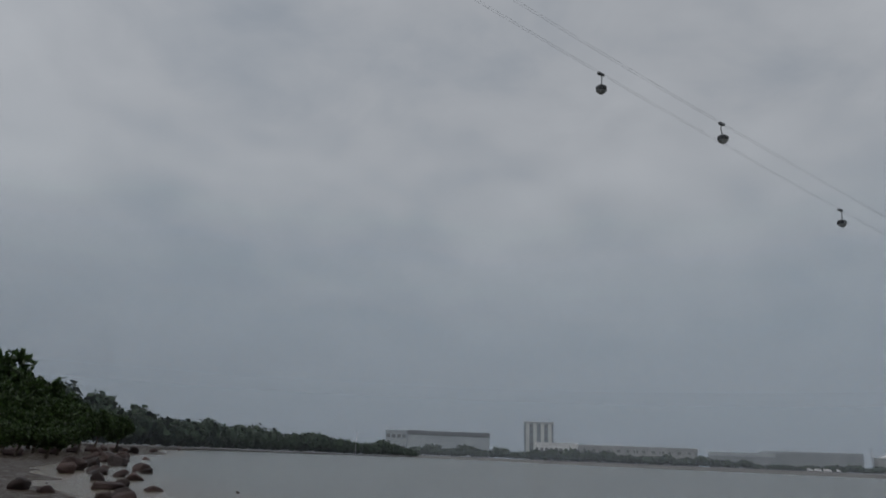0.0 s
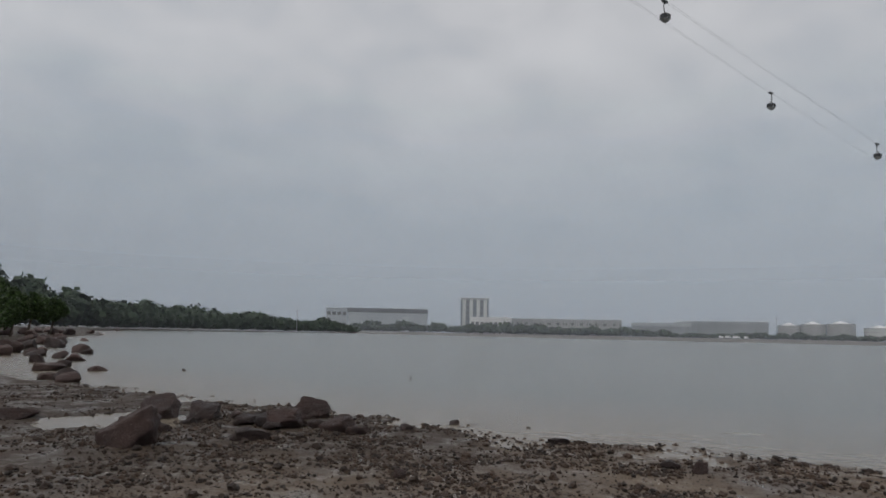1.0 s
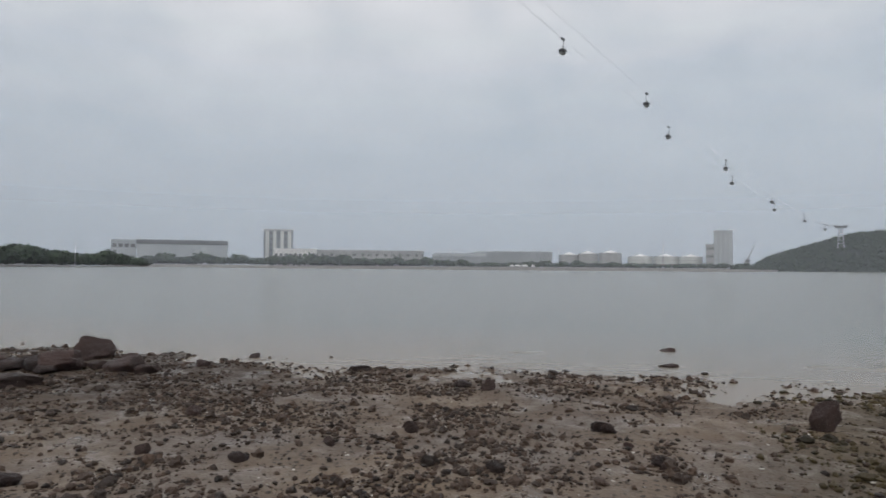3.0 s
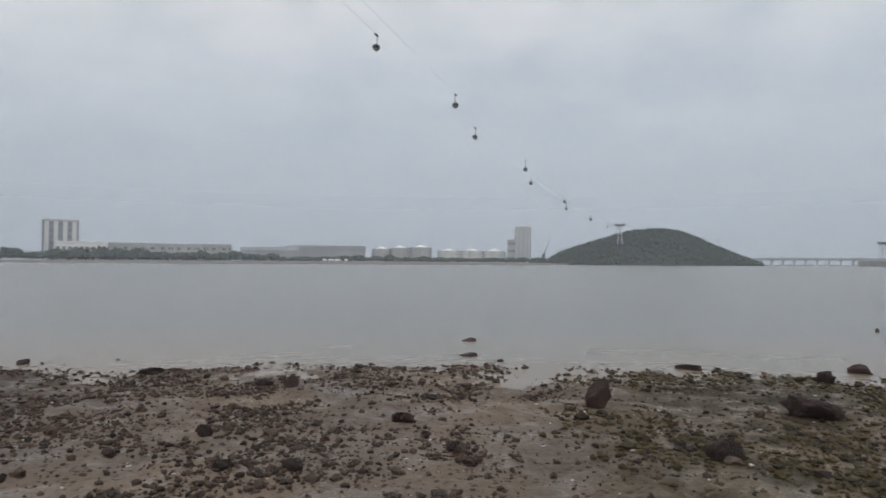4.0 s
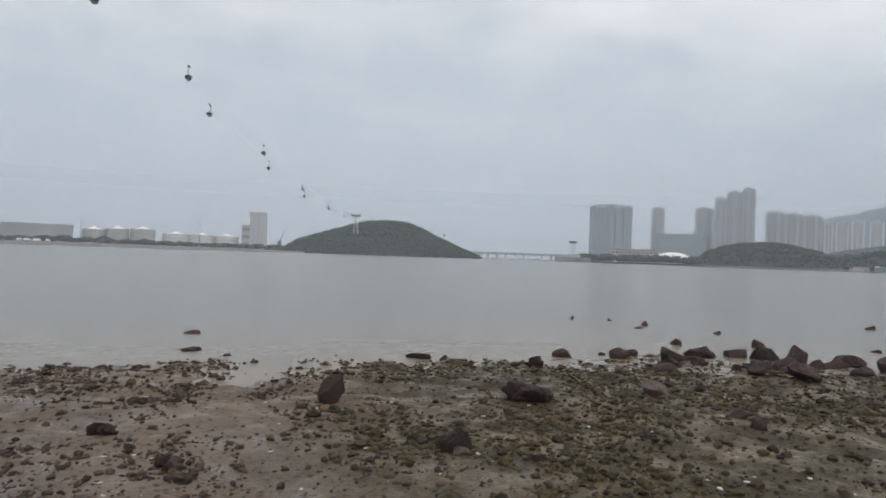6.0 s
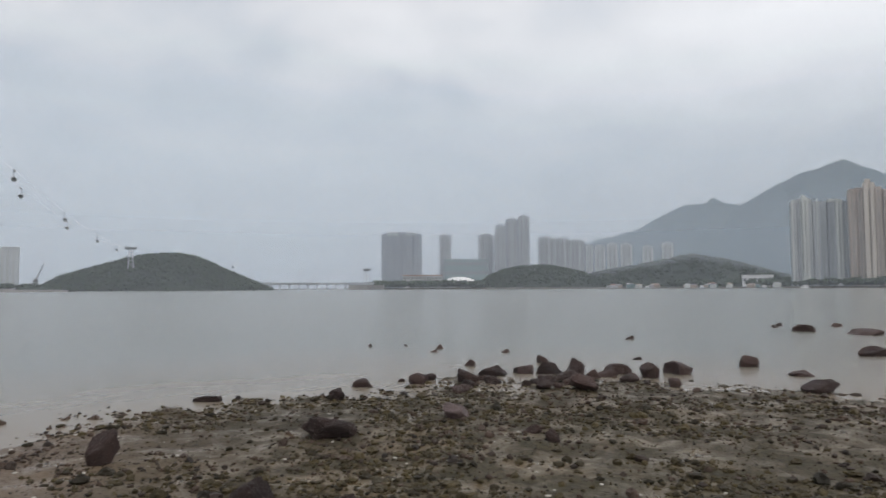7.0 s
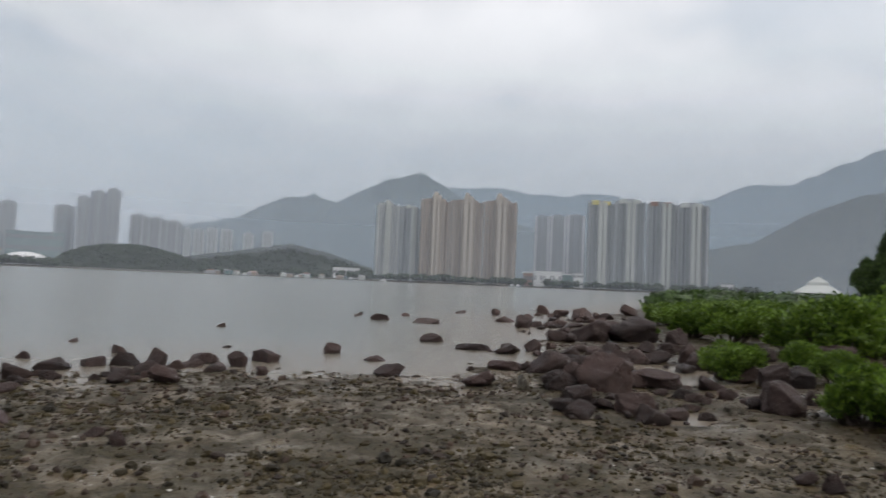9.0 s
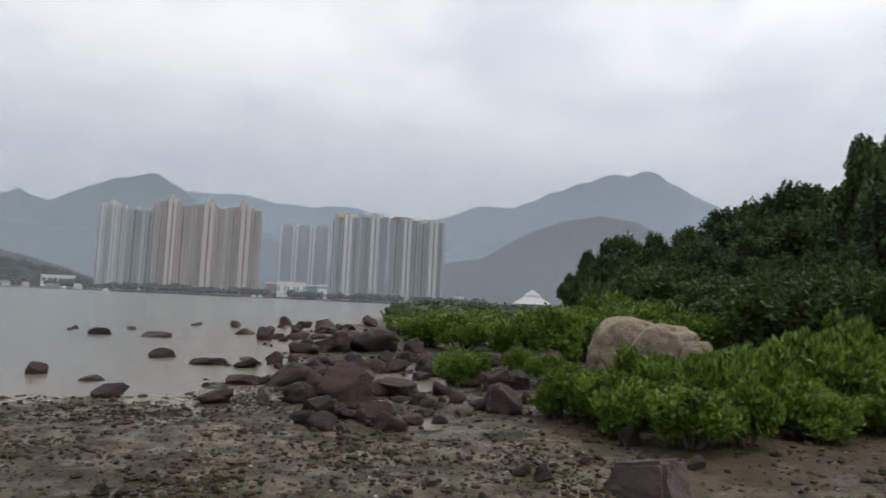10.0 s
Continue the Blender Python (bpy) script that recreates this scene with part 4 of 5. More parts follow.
# ---- the cable car ----
def pylon(az, dist, z0, top, label, w=9.0):
    t = empty("cable_pylon", at(az, dist, z0))
    h = top - z0
    for sx in (-1, 1):
        for sy in (-1, 1):
            bm = bmesh.new(); tube(bm, [(sx * w * 0.32, sy * w * 0.3, -3), (sx * w * 0.14, sy * w * 0.14, h * 0.9)], [0.55, 0.4]); part("leg", bm, STEEL, t)
    bm = bmesh.new()
    for k in range(5):
        z, f = h * (0.1 + 0.17 * k), 0.32 - 0.18 * (0.1 + 0.17 * k) / 0.9
        box(bm, -w * f, w * f, -w * f, -w * f + 0.4, z, z + 0.4); box(bm, -w * f, w * f, w * f - 0.4, w * f, z, z + 0.4)
    part("bracing", bm, STEEL, t)
    bm = bmesh.new(); box(bm, -w * 0.62, w * 0.62, -1.2, 1.2, h * 0.88, h); box(bm, -w * 0.66, -w * 0.4, -3.5, 3.5, h - 0.4, h + 0.8); box(bm, w * 0.4, w * 0.66, -3.5, 3.5, h - 0.4, h + 0.8)
    part("crossarm", bm, DARK_STEEL, t)
    return tagged(t, label, "pylon")


pylon(37.2, 815, 28, 48.5, "steel cable-car pylon on the island hill", 9)
pylon(55.8, 1075, 2, 33, "steel cable-car pylon by the bridge", 9)
TH = radians(44.6)
LINE_U, LINE_N = Vector((math.sin(TH), math.cos(TH), 0)), Vector((-math.cos(TH), math.sin(TH), 0))
SAG_A = np.polyfit((101, 189, 294, 398, 504, 650, 808), (91.7, 78.9, 65.4, 55.0, 47.5, 43.5, 48.0), 4)
SAG_B = np.polyfit((132, 249, 354, 454, 562, 664, 808), (84.3, 69.0, 57.6, 49.0, 42.9, 41.5, 47.5), 4)


def on_rope(p, s):
    return LINE_N * p + LINE_U * s + Vector((0, 0, float(np.polyval(SAG_A if p > 100 else SAG_B, s)) if s > 100 else float(np.polyval(SAG_A if p > 100 else SAG_B, 100)) + (100 - s) * 0.165))


def gondola():
    """A round-cornered cabin with a dark window band, hung from a bent arm and a grip on the rope. The rope is at the origin."""
    t = empty("gondola")
    bm = bmesh.new(); bmesh.ops.create_cube(bm, size=1.0, matrix=Matrix.Translation((0, 0, -4.35)) @ Matrix.Diagonal((2.3, 2.5, 2.2, 1)))
    for v in bm.verts:
        k = 0.82 if v.co.z < -5 else 0.88
        v.co.x *= k; v.co.y *= k
    bmesh.ops.bevel(bm, geom=bm.edges[:], offset=0.45, segments=3, affect="EDGES")
    smooth(part("cabin", bm, CABIN, t))
    bm = bmesh.new(); bmesh.ops.create_cube(bm, size=1.0, matrix=Matrix.Translation((0, 0, -4.2)) @ Matrix.Diagonal((2.12, 2.3, 1.05, 1)))
    bmesh.ops.bevel(bm, geom=[e for e in bm.edges if abs(e.verts[0].co.z - e.verts[1].co.z) > 0.1], offset=0.4, segments=3, affect="EDGES")
    part("window_band", bm, CABIN_GLASS, t, "dark tinted cabin windows")
    bm = bmesh.new(); tube(bm, [(0, 0, -3.2), (0.25, 0, -2.4), (0.35, 0, -1.2), (0.1, 0, -0.3)], [0.14, 0.12, 0.12, 0.14]); part("hanger", bm, DARK_STEEL, t)
    bm = bmesh.new(); box(bm, -0.3, 0.35, -0.9, 0.9, -0.4, 0.12); part("grip", bm, DARK_STEEL, t)
    return tagged(t, "grey cable-car gondola with dark windows hanging from the rope", "gondola", "gondolas on the cable")


first = gondola()
PA, PB = 105.0, 96.5
spots = [(PA, az) for az in (-1.7, 16.4, 25.0, 29.8, 32.8)] + [(PB, az) for az in (8.5, 23.3, 29.35, 32.65, 34.85, 36.2)]
for k, (p, az) in enumerate(spots):
    s = p / math.tan(TH - radians(az))
    m = Matrix.Translation(on_rope(p, s)) @ pose(0, 0, 0, 0, 0, -44.6 + (180 if p == PB else 0))
    if k == 0: first.matrix_basis = m
    else: copy_thing(first, m)
P1 = Vector((815 * math.sin(radians(37.2)), 815 * math.cos(radians(37.2)), 48)); P2 = Vector((1075 * math.sin(radians(55.8)), 1075 * math.cos(radians(55.8)), 33))
for f, off in ((0.33, 3), (0.36, -3), (0.62, 3), (0.66, -3), (0.9, 3)):
    q = P1.lerp(P2, f) + Vector((off, -off, -10 * math.sin(math.pi * f)))
    copy_thing(first, Matrix.Translation(q) @ pose(0, 0, 0, 0, 0, -110))
for p in (PA, PB):
    for gap in (-0.3, 0.3):
        bm = bmesh.new()
        pts = [on_rope(p, s) + LINE_N * gap for s in range(-260, 815, 25)]
        tube(bm, pts, [0.022] * len(pts), 5)
        tagged(part("cable", bm, STEEL), "steel track rope of the cable car", "cable", "cable-car ropes")
    bm = bmesh.new()
    o = 3 if p == PA else -3
    pts = [P1.lerp(P2, f / 20) + Vector((o, -o, -10 * math.sin(math.pi * f / 20))) for f in range(21)]
    tube(bm, pts, [0.04] * 21, 5)
    tagged(part("cable", bm, DARK_STEEL), "steel track rope between the far pylons", "cable", "cable-car ropes")


# ---- rocks on the beach ----
def rock_mesh(name, seed, mat, flat=0.62, rough=0.22, cuts=5, sub=4, strata=0.0):
    """A boulder one metre across: a lumpy stone with broken faces and fine pitting."""
    rng = random.Random(seed)
    bm = bmesh.new(); bmesh.ops.create_icosphere(bm, subdivisions=sub, radius=0.5)
    planes = []
    for _ in range(cuts):
        d = Vector((rng.gauss(0, 1), rng.gauss(0, 1), rng.gauss(0.2, 0.8))).normalized()
        planes.append((d, rng.uniform(0.22, 0.37)))
    o = Vector((seed * 3.7, seed * 1.3, 0))
    for v in bm.verts:
        c = v.co.copy()
        c *= 1 + rough * noise.noise(c * 2.4 + o)
        for d, k in planes:
            over = c.dot(d) - k
            if over > 0: c -= d * over * 0.97
        c *= 1 + rough * 0.36 * noise.noise(c * 5.5 + o) + 0.10 * noise.noise(c * 11 + o) - 0.07 * abs(noise.noise(c * 19 + o))
        if strata:
            ledge = math.sin(c.z * 26 + 2.5 * noise.noise(c * 3 + o))
            c.x *= 1 + strata * ledge; c.y *= 1 + strata * ledge
        c.z *= flat
        v.co = c
    me = bpy.data.meshes.new(name); bm.to_mesh(me); bm.free()
    lo = np.array([v.co[:] for v in me.vertices])
    ext = lo.max(0) - lo.min(0)
    for v in me.vertices:
        v.co.x /= ext[0]; v.co.y /= ext[0]; v.co.z = (v.co.z - lo[:, 2].min()) / ext[2]
    me.materials.append(mat)
    me.polygons.foreach_set("use_smooth", [True] * len(me.polygons))
    return me


SMALL_ROCKS = [rock_mesh("rock", 30 + k, ROCK, cuts=7, sub=3) for k in range(6)]
ROCKS = [rock_mesh("rock", 40 + k, ROCK, cuts=6 + k % 5) for k in range(9)]
OYSTERS = [rock_mesh("rock", 60 + k, OYSTER_ROCK, rough=0.35) for k in range(2)]


def slab_mesh(name, seed, mat):
    """A broken slab one metre long: a flat sloping top, chipped edges and split sides."""
    bm = bmesh.new(); bmesh.ops.create_cube(bm, size=1.0)
    bmesh.ops.bevel(bm, geom=bm.edges[:], offset=0.09, segments=2, affect="EDGES")
    bmesh.ops.subdivide_edges(bm, edges=bm.edges[:], cuts=5, use_grid_fill=True)
    o = Vector((seed, seed * 2, 0))
    for v in bm.verts:
        c = v.co
        c.x *= 1 - 0.25 * (c.z + 0.5); c.y *= 0.72 * (1 - 0.2 * (c.z + 0.5)); c.x += 0.14 * c.y
        c.z = (c.z + 0.5) * (1 - 0.3 * c.x)
        v.co = c + Vector((noise.noise(c * 3 + o), noise.noise(c * 3 - o), noise.noise(c * 4 + o * 2) * 0.7)) * 0.07 + Vector((noise.noise(c * 9 + o), noise.noise(c * 9 - o), noise.noise(c * 9))) * 0.025
    me = bpy.data.meshes.new(name); bm.to_mesh(me); bm.free(); me.materials.append(mat)
    return me


SLAB = slab_mesh("rock", 5, RED_ROCK)
REDS = [rock_mesh("rock", 70 + k, RED_ROCK, rough=0.15, cuts=6) for k in range(2)]
rock_rng = random.Random(77)


def rock(x, y, w, h, mesh=None, label="", sink=0.28, turn=None, name="rock", group=""):
    """A boulder w wide and showing h above the ground at (x, y), the rest of it bedded in."""
    ob = new(name, mesh or rock_rng.choice(ROCKS))
    g = float(ground_height(np.array(x), np.array(y)))
    z = max(g, 0.0)
    below = max(h * sink / (1 - sink), min(z - g, 0.6) + 0.02)
    full = h + below
    ob.location = (x, y, z - below)
    cut = 1 - 2 * h / full
    if cut > 0: w /= max(0.6, math.sqrt(1 - cut * cut))
    ob.scale = (w, w * rock_rng.uniform(0.75, 1.05), full)
    ob.rotation_euler = (radians(rock_rng.uniform(-6, 6)), radians(rock_rng.uniform(-6, 6)), radians(rock_rng.uniform(0, 360) if turn is None else turn))
    return tagged(ob, label or "wet purple-brown boulder half bedded in the mud", "rock", group or "rocks on the shore")


LEFT_ROCKS = [
    (-5.04, 12.42, 0.86, 0.48), (-4.91, 10.97, 0.74, 0.35), (-3.96, 11.21, 0.49, 0.24), (-4.79, 9.58, 0.55, 0.20), (-5.76, 8.23, 0.90, 0.64),
    (-7.59, 11.71, 0.89, 0.50), (-6.62, 11.43, 1.07, 0.38), (-3.32, 4.44, 0.26, 0.20), (-3.60, 5.23, 0.21, 0.19), (-2.73, 5.13, 0.24, 0.11),
    (-1.17, 5.62, 0.19, 0.09), (-1.98, 7.41, 0.17, 0.11), (-0.48, 6.16, 0.14, 0.09), (1.46, 8.91, 0.28, 0.17), (1.18, 9.20, 0.30, 0.10),
    (2.18, 6.51, 0.27, 0.14), (2.17, 5.19, 0.14, 0.09), (-2.01, 5.90, 0.13, 0.10), (-17.44, 22.68, 0.73, 0.24),
]
LEFTFAR_ROCKS = [
    (-19.12, 22.24, 1.04, 0.30), (-28.45, 36.02, 0.78, 0.31), (-17.61, 22.88, 0.66, 0.20), (-15.96, 18.66, 0.92, 0.21), (-44.78, 51.58, 2.32, 0.93),
    (-100.59, 128.16, 6.23, 1.66), (-95.82, 116.00, 8.95, 3.07), (-148.37, 202.18, 6.40, 0.85), (-15.17, 24.71, 0.25, 0.10), (-5.65, 24.10, 0.23, 0.11),
    (5.91, 13.15, 0.42, 0.07), (4.96, 11.03, 0.38, 0.06), (-32.25, 33.80, 4.37, 1.59), (-37.78, 44.33, 2.97, 0.89),
]
MID_ROCKS = [
    (4.48, 6.34, 0.30, 0.30), (4.14, 4.20, 0.44, 0.19), (6.23, 5.14, 0.60, 0.24), (8.50, 6.68, 0.26, 0.17), (0.29, 6.58, 0.15, 0.10),
    (2.18, 6.35, 0.20, 0.11), (2.19, 5.10, 0.11, 0.08), (0.84, 5.09, 0.17, 0.08), (8.44, 6.63, 0.24, 0.16), (7.81, 4.34, 0.52, 0.19),
    (7.38, 3.16, 0.21, 0.09), (7.04, 2.81, 0.16, 0.13), (0.28, 6.69, 0.19, 0.08), (-0.29, 10.88, 0.32, 0.09), (-2.22, 12.61, 0.26, 0.09),
    (7.71, 8.44, 0.39, 0.08), (4.48, 3.55, 0.15, 0.06), (2.18, 5.80, 0.10, 0.05),
]
SPIT_ROCKS = [
    (11.10, 5.78, 0.43, 0.25), (13.52, 6.84, 0.27, 0.15), (12.15, 5.64, 0.68, 0.20), (12.90, 5.36, 0.48, 0.16), (12.93, 4.85, 0.55, 0.25),
    (11.08, 4.27, 0.51, 0.21), (13.07, 4.31, 0.57, 0.33), (11.05, 3.63, 0.71, 0.27), (14.76, 5.61, 0.34, 0.18), (13.62, 3.68, 0.54, 0.19),
    (13.26, 3.00, 0.37, 0.28), (14.09, 2.58, 0.52, 0.24), (15.95, 1.45, 0.40, 0.24), (12.58, 0.23, 0.61, 0.23), (14.78, 0.50, 0.52, 0.10),
    (19.54, -1.16, 0.56, 0.25), (17.70, -2.05, 0.81, 0.16), (16.88, -2.78, 0.72, 0.25),
]
WATER_ROCKS = [
    (22.59, 5.31, 0.37, 0.14), (29.27, 0.12, 0.74, 0.30), (27.97, -1.61, 1.04, 0.19), (31.67, 1.22, 0.32, 0.13), (40.75, -6.91, 0.56, 0.28),
    (38.29, -4.56, 0.72, 0.16), (16.93, 9.29, 0.32, 0.14), (16.69, 11.53, 0.25, 0.10), (16.75, 7.31, 0.42, 0.09), (15.95, 9.11, 0.30, 0.08),
    (17.25, 10.73, 0.24, 0.07), (16.42, 3.90, 0.25, 0.07), (30.88, -5.57, 1.10, 0.24), (27.27, -5.54, 0.65, 0.51), (41.80, -10.13, 0.90, 0.61),
    (17.59, -2.95, 0.56, 0.19), (17.93, -3.62, 0.55, 0.33), (39.48, -10.56, 1.03, 0.41), (33.13, -1.14, 0.39, 0.17), (40.72, -4.95, 0.55, 0.14),
    (32.95, 1.13, 0.33, 0.14),
]
POINT_ROCKS = [
    (11.03, -3.19, 0.91, 0.62), (13.27, -2.81, 1.34, 0.45), (9.38, -2.98, 0.71, 0.32), (9.66, -2.61, 0.51, 0.15), (9.82, -2.30, 0.68, 0.30),
    (13.80, -2.11, 0.80, 0.18), (11.25, -1.90, 0.39, 0.28), (11.44, -1.21, 0.75, 0.28), (11.17, -2.54, 0.85, 0.32), (11.51, -4.25, 0.94, 0.31),
    (21.20, -6.46, 1.66, 0.74), (21.17, -7.62, 1.79, 0.79), (20.38, -8.83, 1.04, 0.56), (15.73, -5.17, 0.74, 0.33), (15.73, -4.02, 0.65, 0.35),
    (15.44, -6.88, 0.85, 0.48), (33.66, -10.07, 1.77, 0.71), (42.56, -15.96, 2.68, 0.77), (25.84, -10.28, 1.17, 0.47), (15.80, -4.72, 0.55, 0.27),
    (17.97, -6.73, 0.70, 0.32),
]
RIM_ROCKS = [
    (9.37, -5.07, 0.66, 0.46), (11.53, -6.34, 0.82, 0.51), (14.89, -6.66, 0.84, 0.38), (11.35, -5.03, 0.56, 0.25), (15.44, -10.36, 1.16, 0.47),
    (11.79, -6.97, 0.69, 0.39), (12.85, -6.62, 0.68, 0.36), (4.92, -3.67, 0.74, 0.44), (6.71, -5.12, 0.34, 0.27), (5.64, -5.03, 0.21, 0.12),
    (6.03, -3.13, 0.22, 0.13), (5.76, -3.19, 0.21, 0.16), (6.24, -4.06, 0.13, 0.08), (9.55, -4.52, 0.28, 0.16), (14.43, -7.02, 0.67, 0.32),
    (16.08, -8.88, 0.77, 0.37), (18.04, -7.45, 0.65, 0.29), (10.11, -6.00, 0.39, 0.24), (11.51, -7.94, 0.71, 0.35),
]
for rows, label in ((LEFT_ROCKS, "dark purple-brown boulder on the pebble beach"), (LEFTFAR_ROCKS, "dark rock at the water's edge"), (MID_ROCKS, "dark wet rock with white oyster scars on the mud"),
                    (SPIT_ROCKS, "wet reddish-brown boulder at the tide line"), (WATER_ROCKS, "dark rock standing in shallow water"),
                    (POINT_ROCKS, "large brown boulder of the rocky point"), (RIM_ROCKS, "brown boulder beside the mangroves")):
    for k, (x, y, w, h) in enumerate(rows):
        r = math.hypot(x, y)
        out = 1 + 0.35 * w / r
        mesh = None
        if rows is POINT_ROCKS and k == 6: mesh, label2 = OYSTERS[0], "boulder crusted with pale oysters"
        elif rows is RIM_ROCKS and k == 13: mesh, label2 = OYSTERS[1], "small stone crusted with white oysters"
        elif rows is MID_ROCKS and k == 9: mesh, label2 = REDS[0], "low reddish rock bedded in the rubble"
        elif rows is RIM_ROCKS and k == 7: mesh, label2 = SLAB, "flat purple-brown slab of rock on the mud"
        else: label2 = label
        if mesh is SLAB: w, h = 0.7, 0.28
        rock(x * out, y * out, min(w, 1.9) * (0.76 if rows is POINT_ROCKS else 0.94), min(h, 0.8) * (0.88 if rows is LEFT_ROCKS else 1.0), mesh, label2, turn=21 if mesh is SLAB else None)

for k in range(20):
    x, y = rock_rng.gauss(-6.0, 1.7), rock_rng.gauss(11.4, 0.7)
    s = rock_rng.uniform(0.14, 0.6)
    rock(x, y, s, s * rock_rng.uniform(0.3, 0.5), rock_rng.choice(SMALL_ROCKS), "dark rock in the cluster at the tide line")
for k in range(34):
    t = rock_rng.random()
    x, y = 10.6 + 2.6 * t + rock_rng.gauss(0, 0.45), 6.3 - 3.6 * t + rock_rng.gauss(0, 0.55)
    s = rock_rng.uniform(0.10, 0.36)
    rock(x, y, s, s * rock_rng.uniform(0.35, 0.6), rock_rng.choice(SMALL_ROCKS), "small wet reddish-brown rock at the tide line")
# the pale boulder among the mangroves, and stones round it
BOULDER = rock_mesh("boulder", 93, SANDSTONE, 0.6, 0.2, 0, 5, 0.01)
for v in BOULDER.vertices:
    v.co.z = 1 - (1 - v.co.z) ** 1.3
for az, d, w, h, turn in ((132.9, 16.8, 1.85, 1.50, -134), (136.3, 16.3, 1.6, 1.34, -150), (138.6, 15.7, 0.7, 1.02, 120)):
    x, y = d * math.sin(radians(az)) + 0.7, d * math.cos(radians(az)) + 0.6
    rock(x, y, w, h, BOULDER, "pale ochre granite boulder rising out of the mangroves", turn=turn, name="boulder", group="boulders in the mangroves")
# scattered rocks of the rocky point and the left shore
for k in range(150):
    t = rock_rng.random()
    x = 9 + 30 * t**1.5; y = -2.2 - 7.5 * t**1.3 + rock_rng.gauss(-0.8, 0.8 + 1.2 * t)
    s = (0.09 + 0.34 * rock_rng.random() ** 1.8) * (1 + 1.2 * t)
    rock(x, y, s, s * rock_rng.uniform(0.35, 0.6), rock_rng.choice(SMALL_ROCKS), "small brown rock of the rocky point")
for k in range(36):
    t = rock_rng.random()
    x, y = -14 - 80 * t**1.5, 18 + 100 * t**1.5
    x += rock_rng.gauss(-1.5 - 5 * t, 1 + 3 * t); s = rock_rng.uniform(0.25, 0.7) * (1 + 2.2 * t)
    rock(x, y, s, s * rock_rng.uniform(0.35, 0.6), rock_rng.choice(SMALL_ROCKS), "dark rock of the wooded shore")
for k in range(7):
    t = k / 6
    x, y = -40 - 55 * t, 42 + 80 * t
    s = rock_rng.uniform(1.3, 2.4)
    rock(x - 9, y - 1.5, s, s * 0.55, REDS[1], "reddish boulder below the trees", name="boulder", group="boulders of the wooded shore")


def pebble_field(name, count, size, seed, mat, label, where, sub=1, flat=0.55):
    """Loose stones bedded in the beach, in one mesh."""
    rng = np.random.default_rng(seed)
    ico = bmesh.new()
    if sub: bmesh.ops.create_icosphere(ico, subdivisions=sub, radius=0.5)
    else: bmesh.ops.create_uvsphere(ico, u_segments=4, v_segments=2, radius=0.5)
    ico.verts.index_update()
    iv = np.array([v.co[:] for v in ico.verts]); fi = [np.array([[v.index for v in f.verts] for f in ico.faces])][0]; ico.free()
    n = count * 12
    r = 0.4 + 22 * rng.random(n) ** 1.35; az = np.radians(rng.uniform(-58, 160, n))
    x, y = r * np.sin(az), r * np.cos(az)
    d = inland(x, y)
    keep = rng.random(n) < where(x, y, d)
    x, y = x[keep][:count], y[keep][:count]
    n = len(x)
    z = ground_height(x, y)
    s = size[0] + (size[1] - size[0]) * rng.random(n) ** 2.6
    jit = 1 + 0.2 * rng.normal(size=(n, len(iv), 1)).clip(-1.4, 1.4)
    v = iv[None] * jit * np.stack([s, s * rng.uniform(0.6, 1, n), s * flat * rng.uniform(0.6, 1.3, n)], -1)[:, None]
    a = rng.uniform(0, 6.283, n); c, q = np.cos(a)[:, None], np.sin(a)[:, None]
    w = np.stack([v[..., 0] * c - v[..., 1] * q, v[..., 0] * q + v[..., 1] * c, v[..., 2] + (s * 0.12)[:, None]], -1) + np.stack([x, y, z], -1)[:, None]
    faces = (fi[None] + (np.arange(n) * len(iv))[:, None, None]).reshape(-1, 3)
    return tagged(part(name, (w.reshape(-1, 3).tolist(), faces.tolist()), mat), label, "stones", kind="stuff")


def bare(x, y):
    """The stone-free tongue of sand that runs down to the water."""
    u = x - 0.62 * y + 0.35 * np.sin(y * 1.1)
    return np.exp(-((u + 0.45) / np.interp(y, (3, 6, 9), (0.85, 0.7, 0.5))) ** 2) * (y > 1)


def band(d):
    return np.clip((d + 1.4) / 1.2, 0, 1) * np.clip((17 - d) / 6, 0, 1)


def left_side(x, y):
    return np.clip((0.62 * y - x) * 1.3 + 0.6, 0, 1)


def on_left(x, y, d):
    clump = np.clip((fbm(x * 1.1, y * 1.1, 51) - 0.38) * 6, 0.08, 1)
    return band(d) * clump * (1 - 0.93 * bare(x, y)) * (0.25 + 0.75 * left_side(x, y)) * np.clip(1.5 - d / 7, 0.3, 1.2)


def on_right(x, y, d):
    clump = np.clip((fbm(x * 0.8, y * 0.8, 57) - 0.34) * 5, 0.10, 1)
    return band(d) * clump * (1 - 0.96 * bare(x, y)) * (1 - left_side(x, y)) * np.clip((y + 5.5) / 3, 0.25, 1)


pebble_field("pebbles", 30000, (0.022, 0.08), 1, STONE, "small brown-grey stones strewn over the wet mud", on_left, 1, 0.7)
pebble_field("pebbles", 1300, (0.06, 0.15), 2, STONE, "fist-sized dark stones on the pebble beach", on_left, 2, 0.7)
pebble_field("rubble", 14000, (0.025, 0.10), 3, WEEDY, "algae-covered stony rubble on the mud", on_right, 1, 0.6)
pebble_field("rubble", 1300, (0.06, 0.16), 4, WEEDY, "larger weedy stones lying in the rubble", on_right, 2, 0.6)
pebble_field("grit", 30000, (0.018, 0.045), 7, STONE, "coarse dark grit over the wet mud", lambda x, y, d: on_left(x, y, d) + 0.08 * band(d), 0, 0.6)
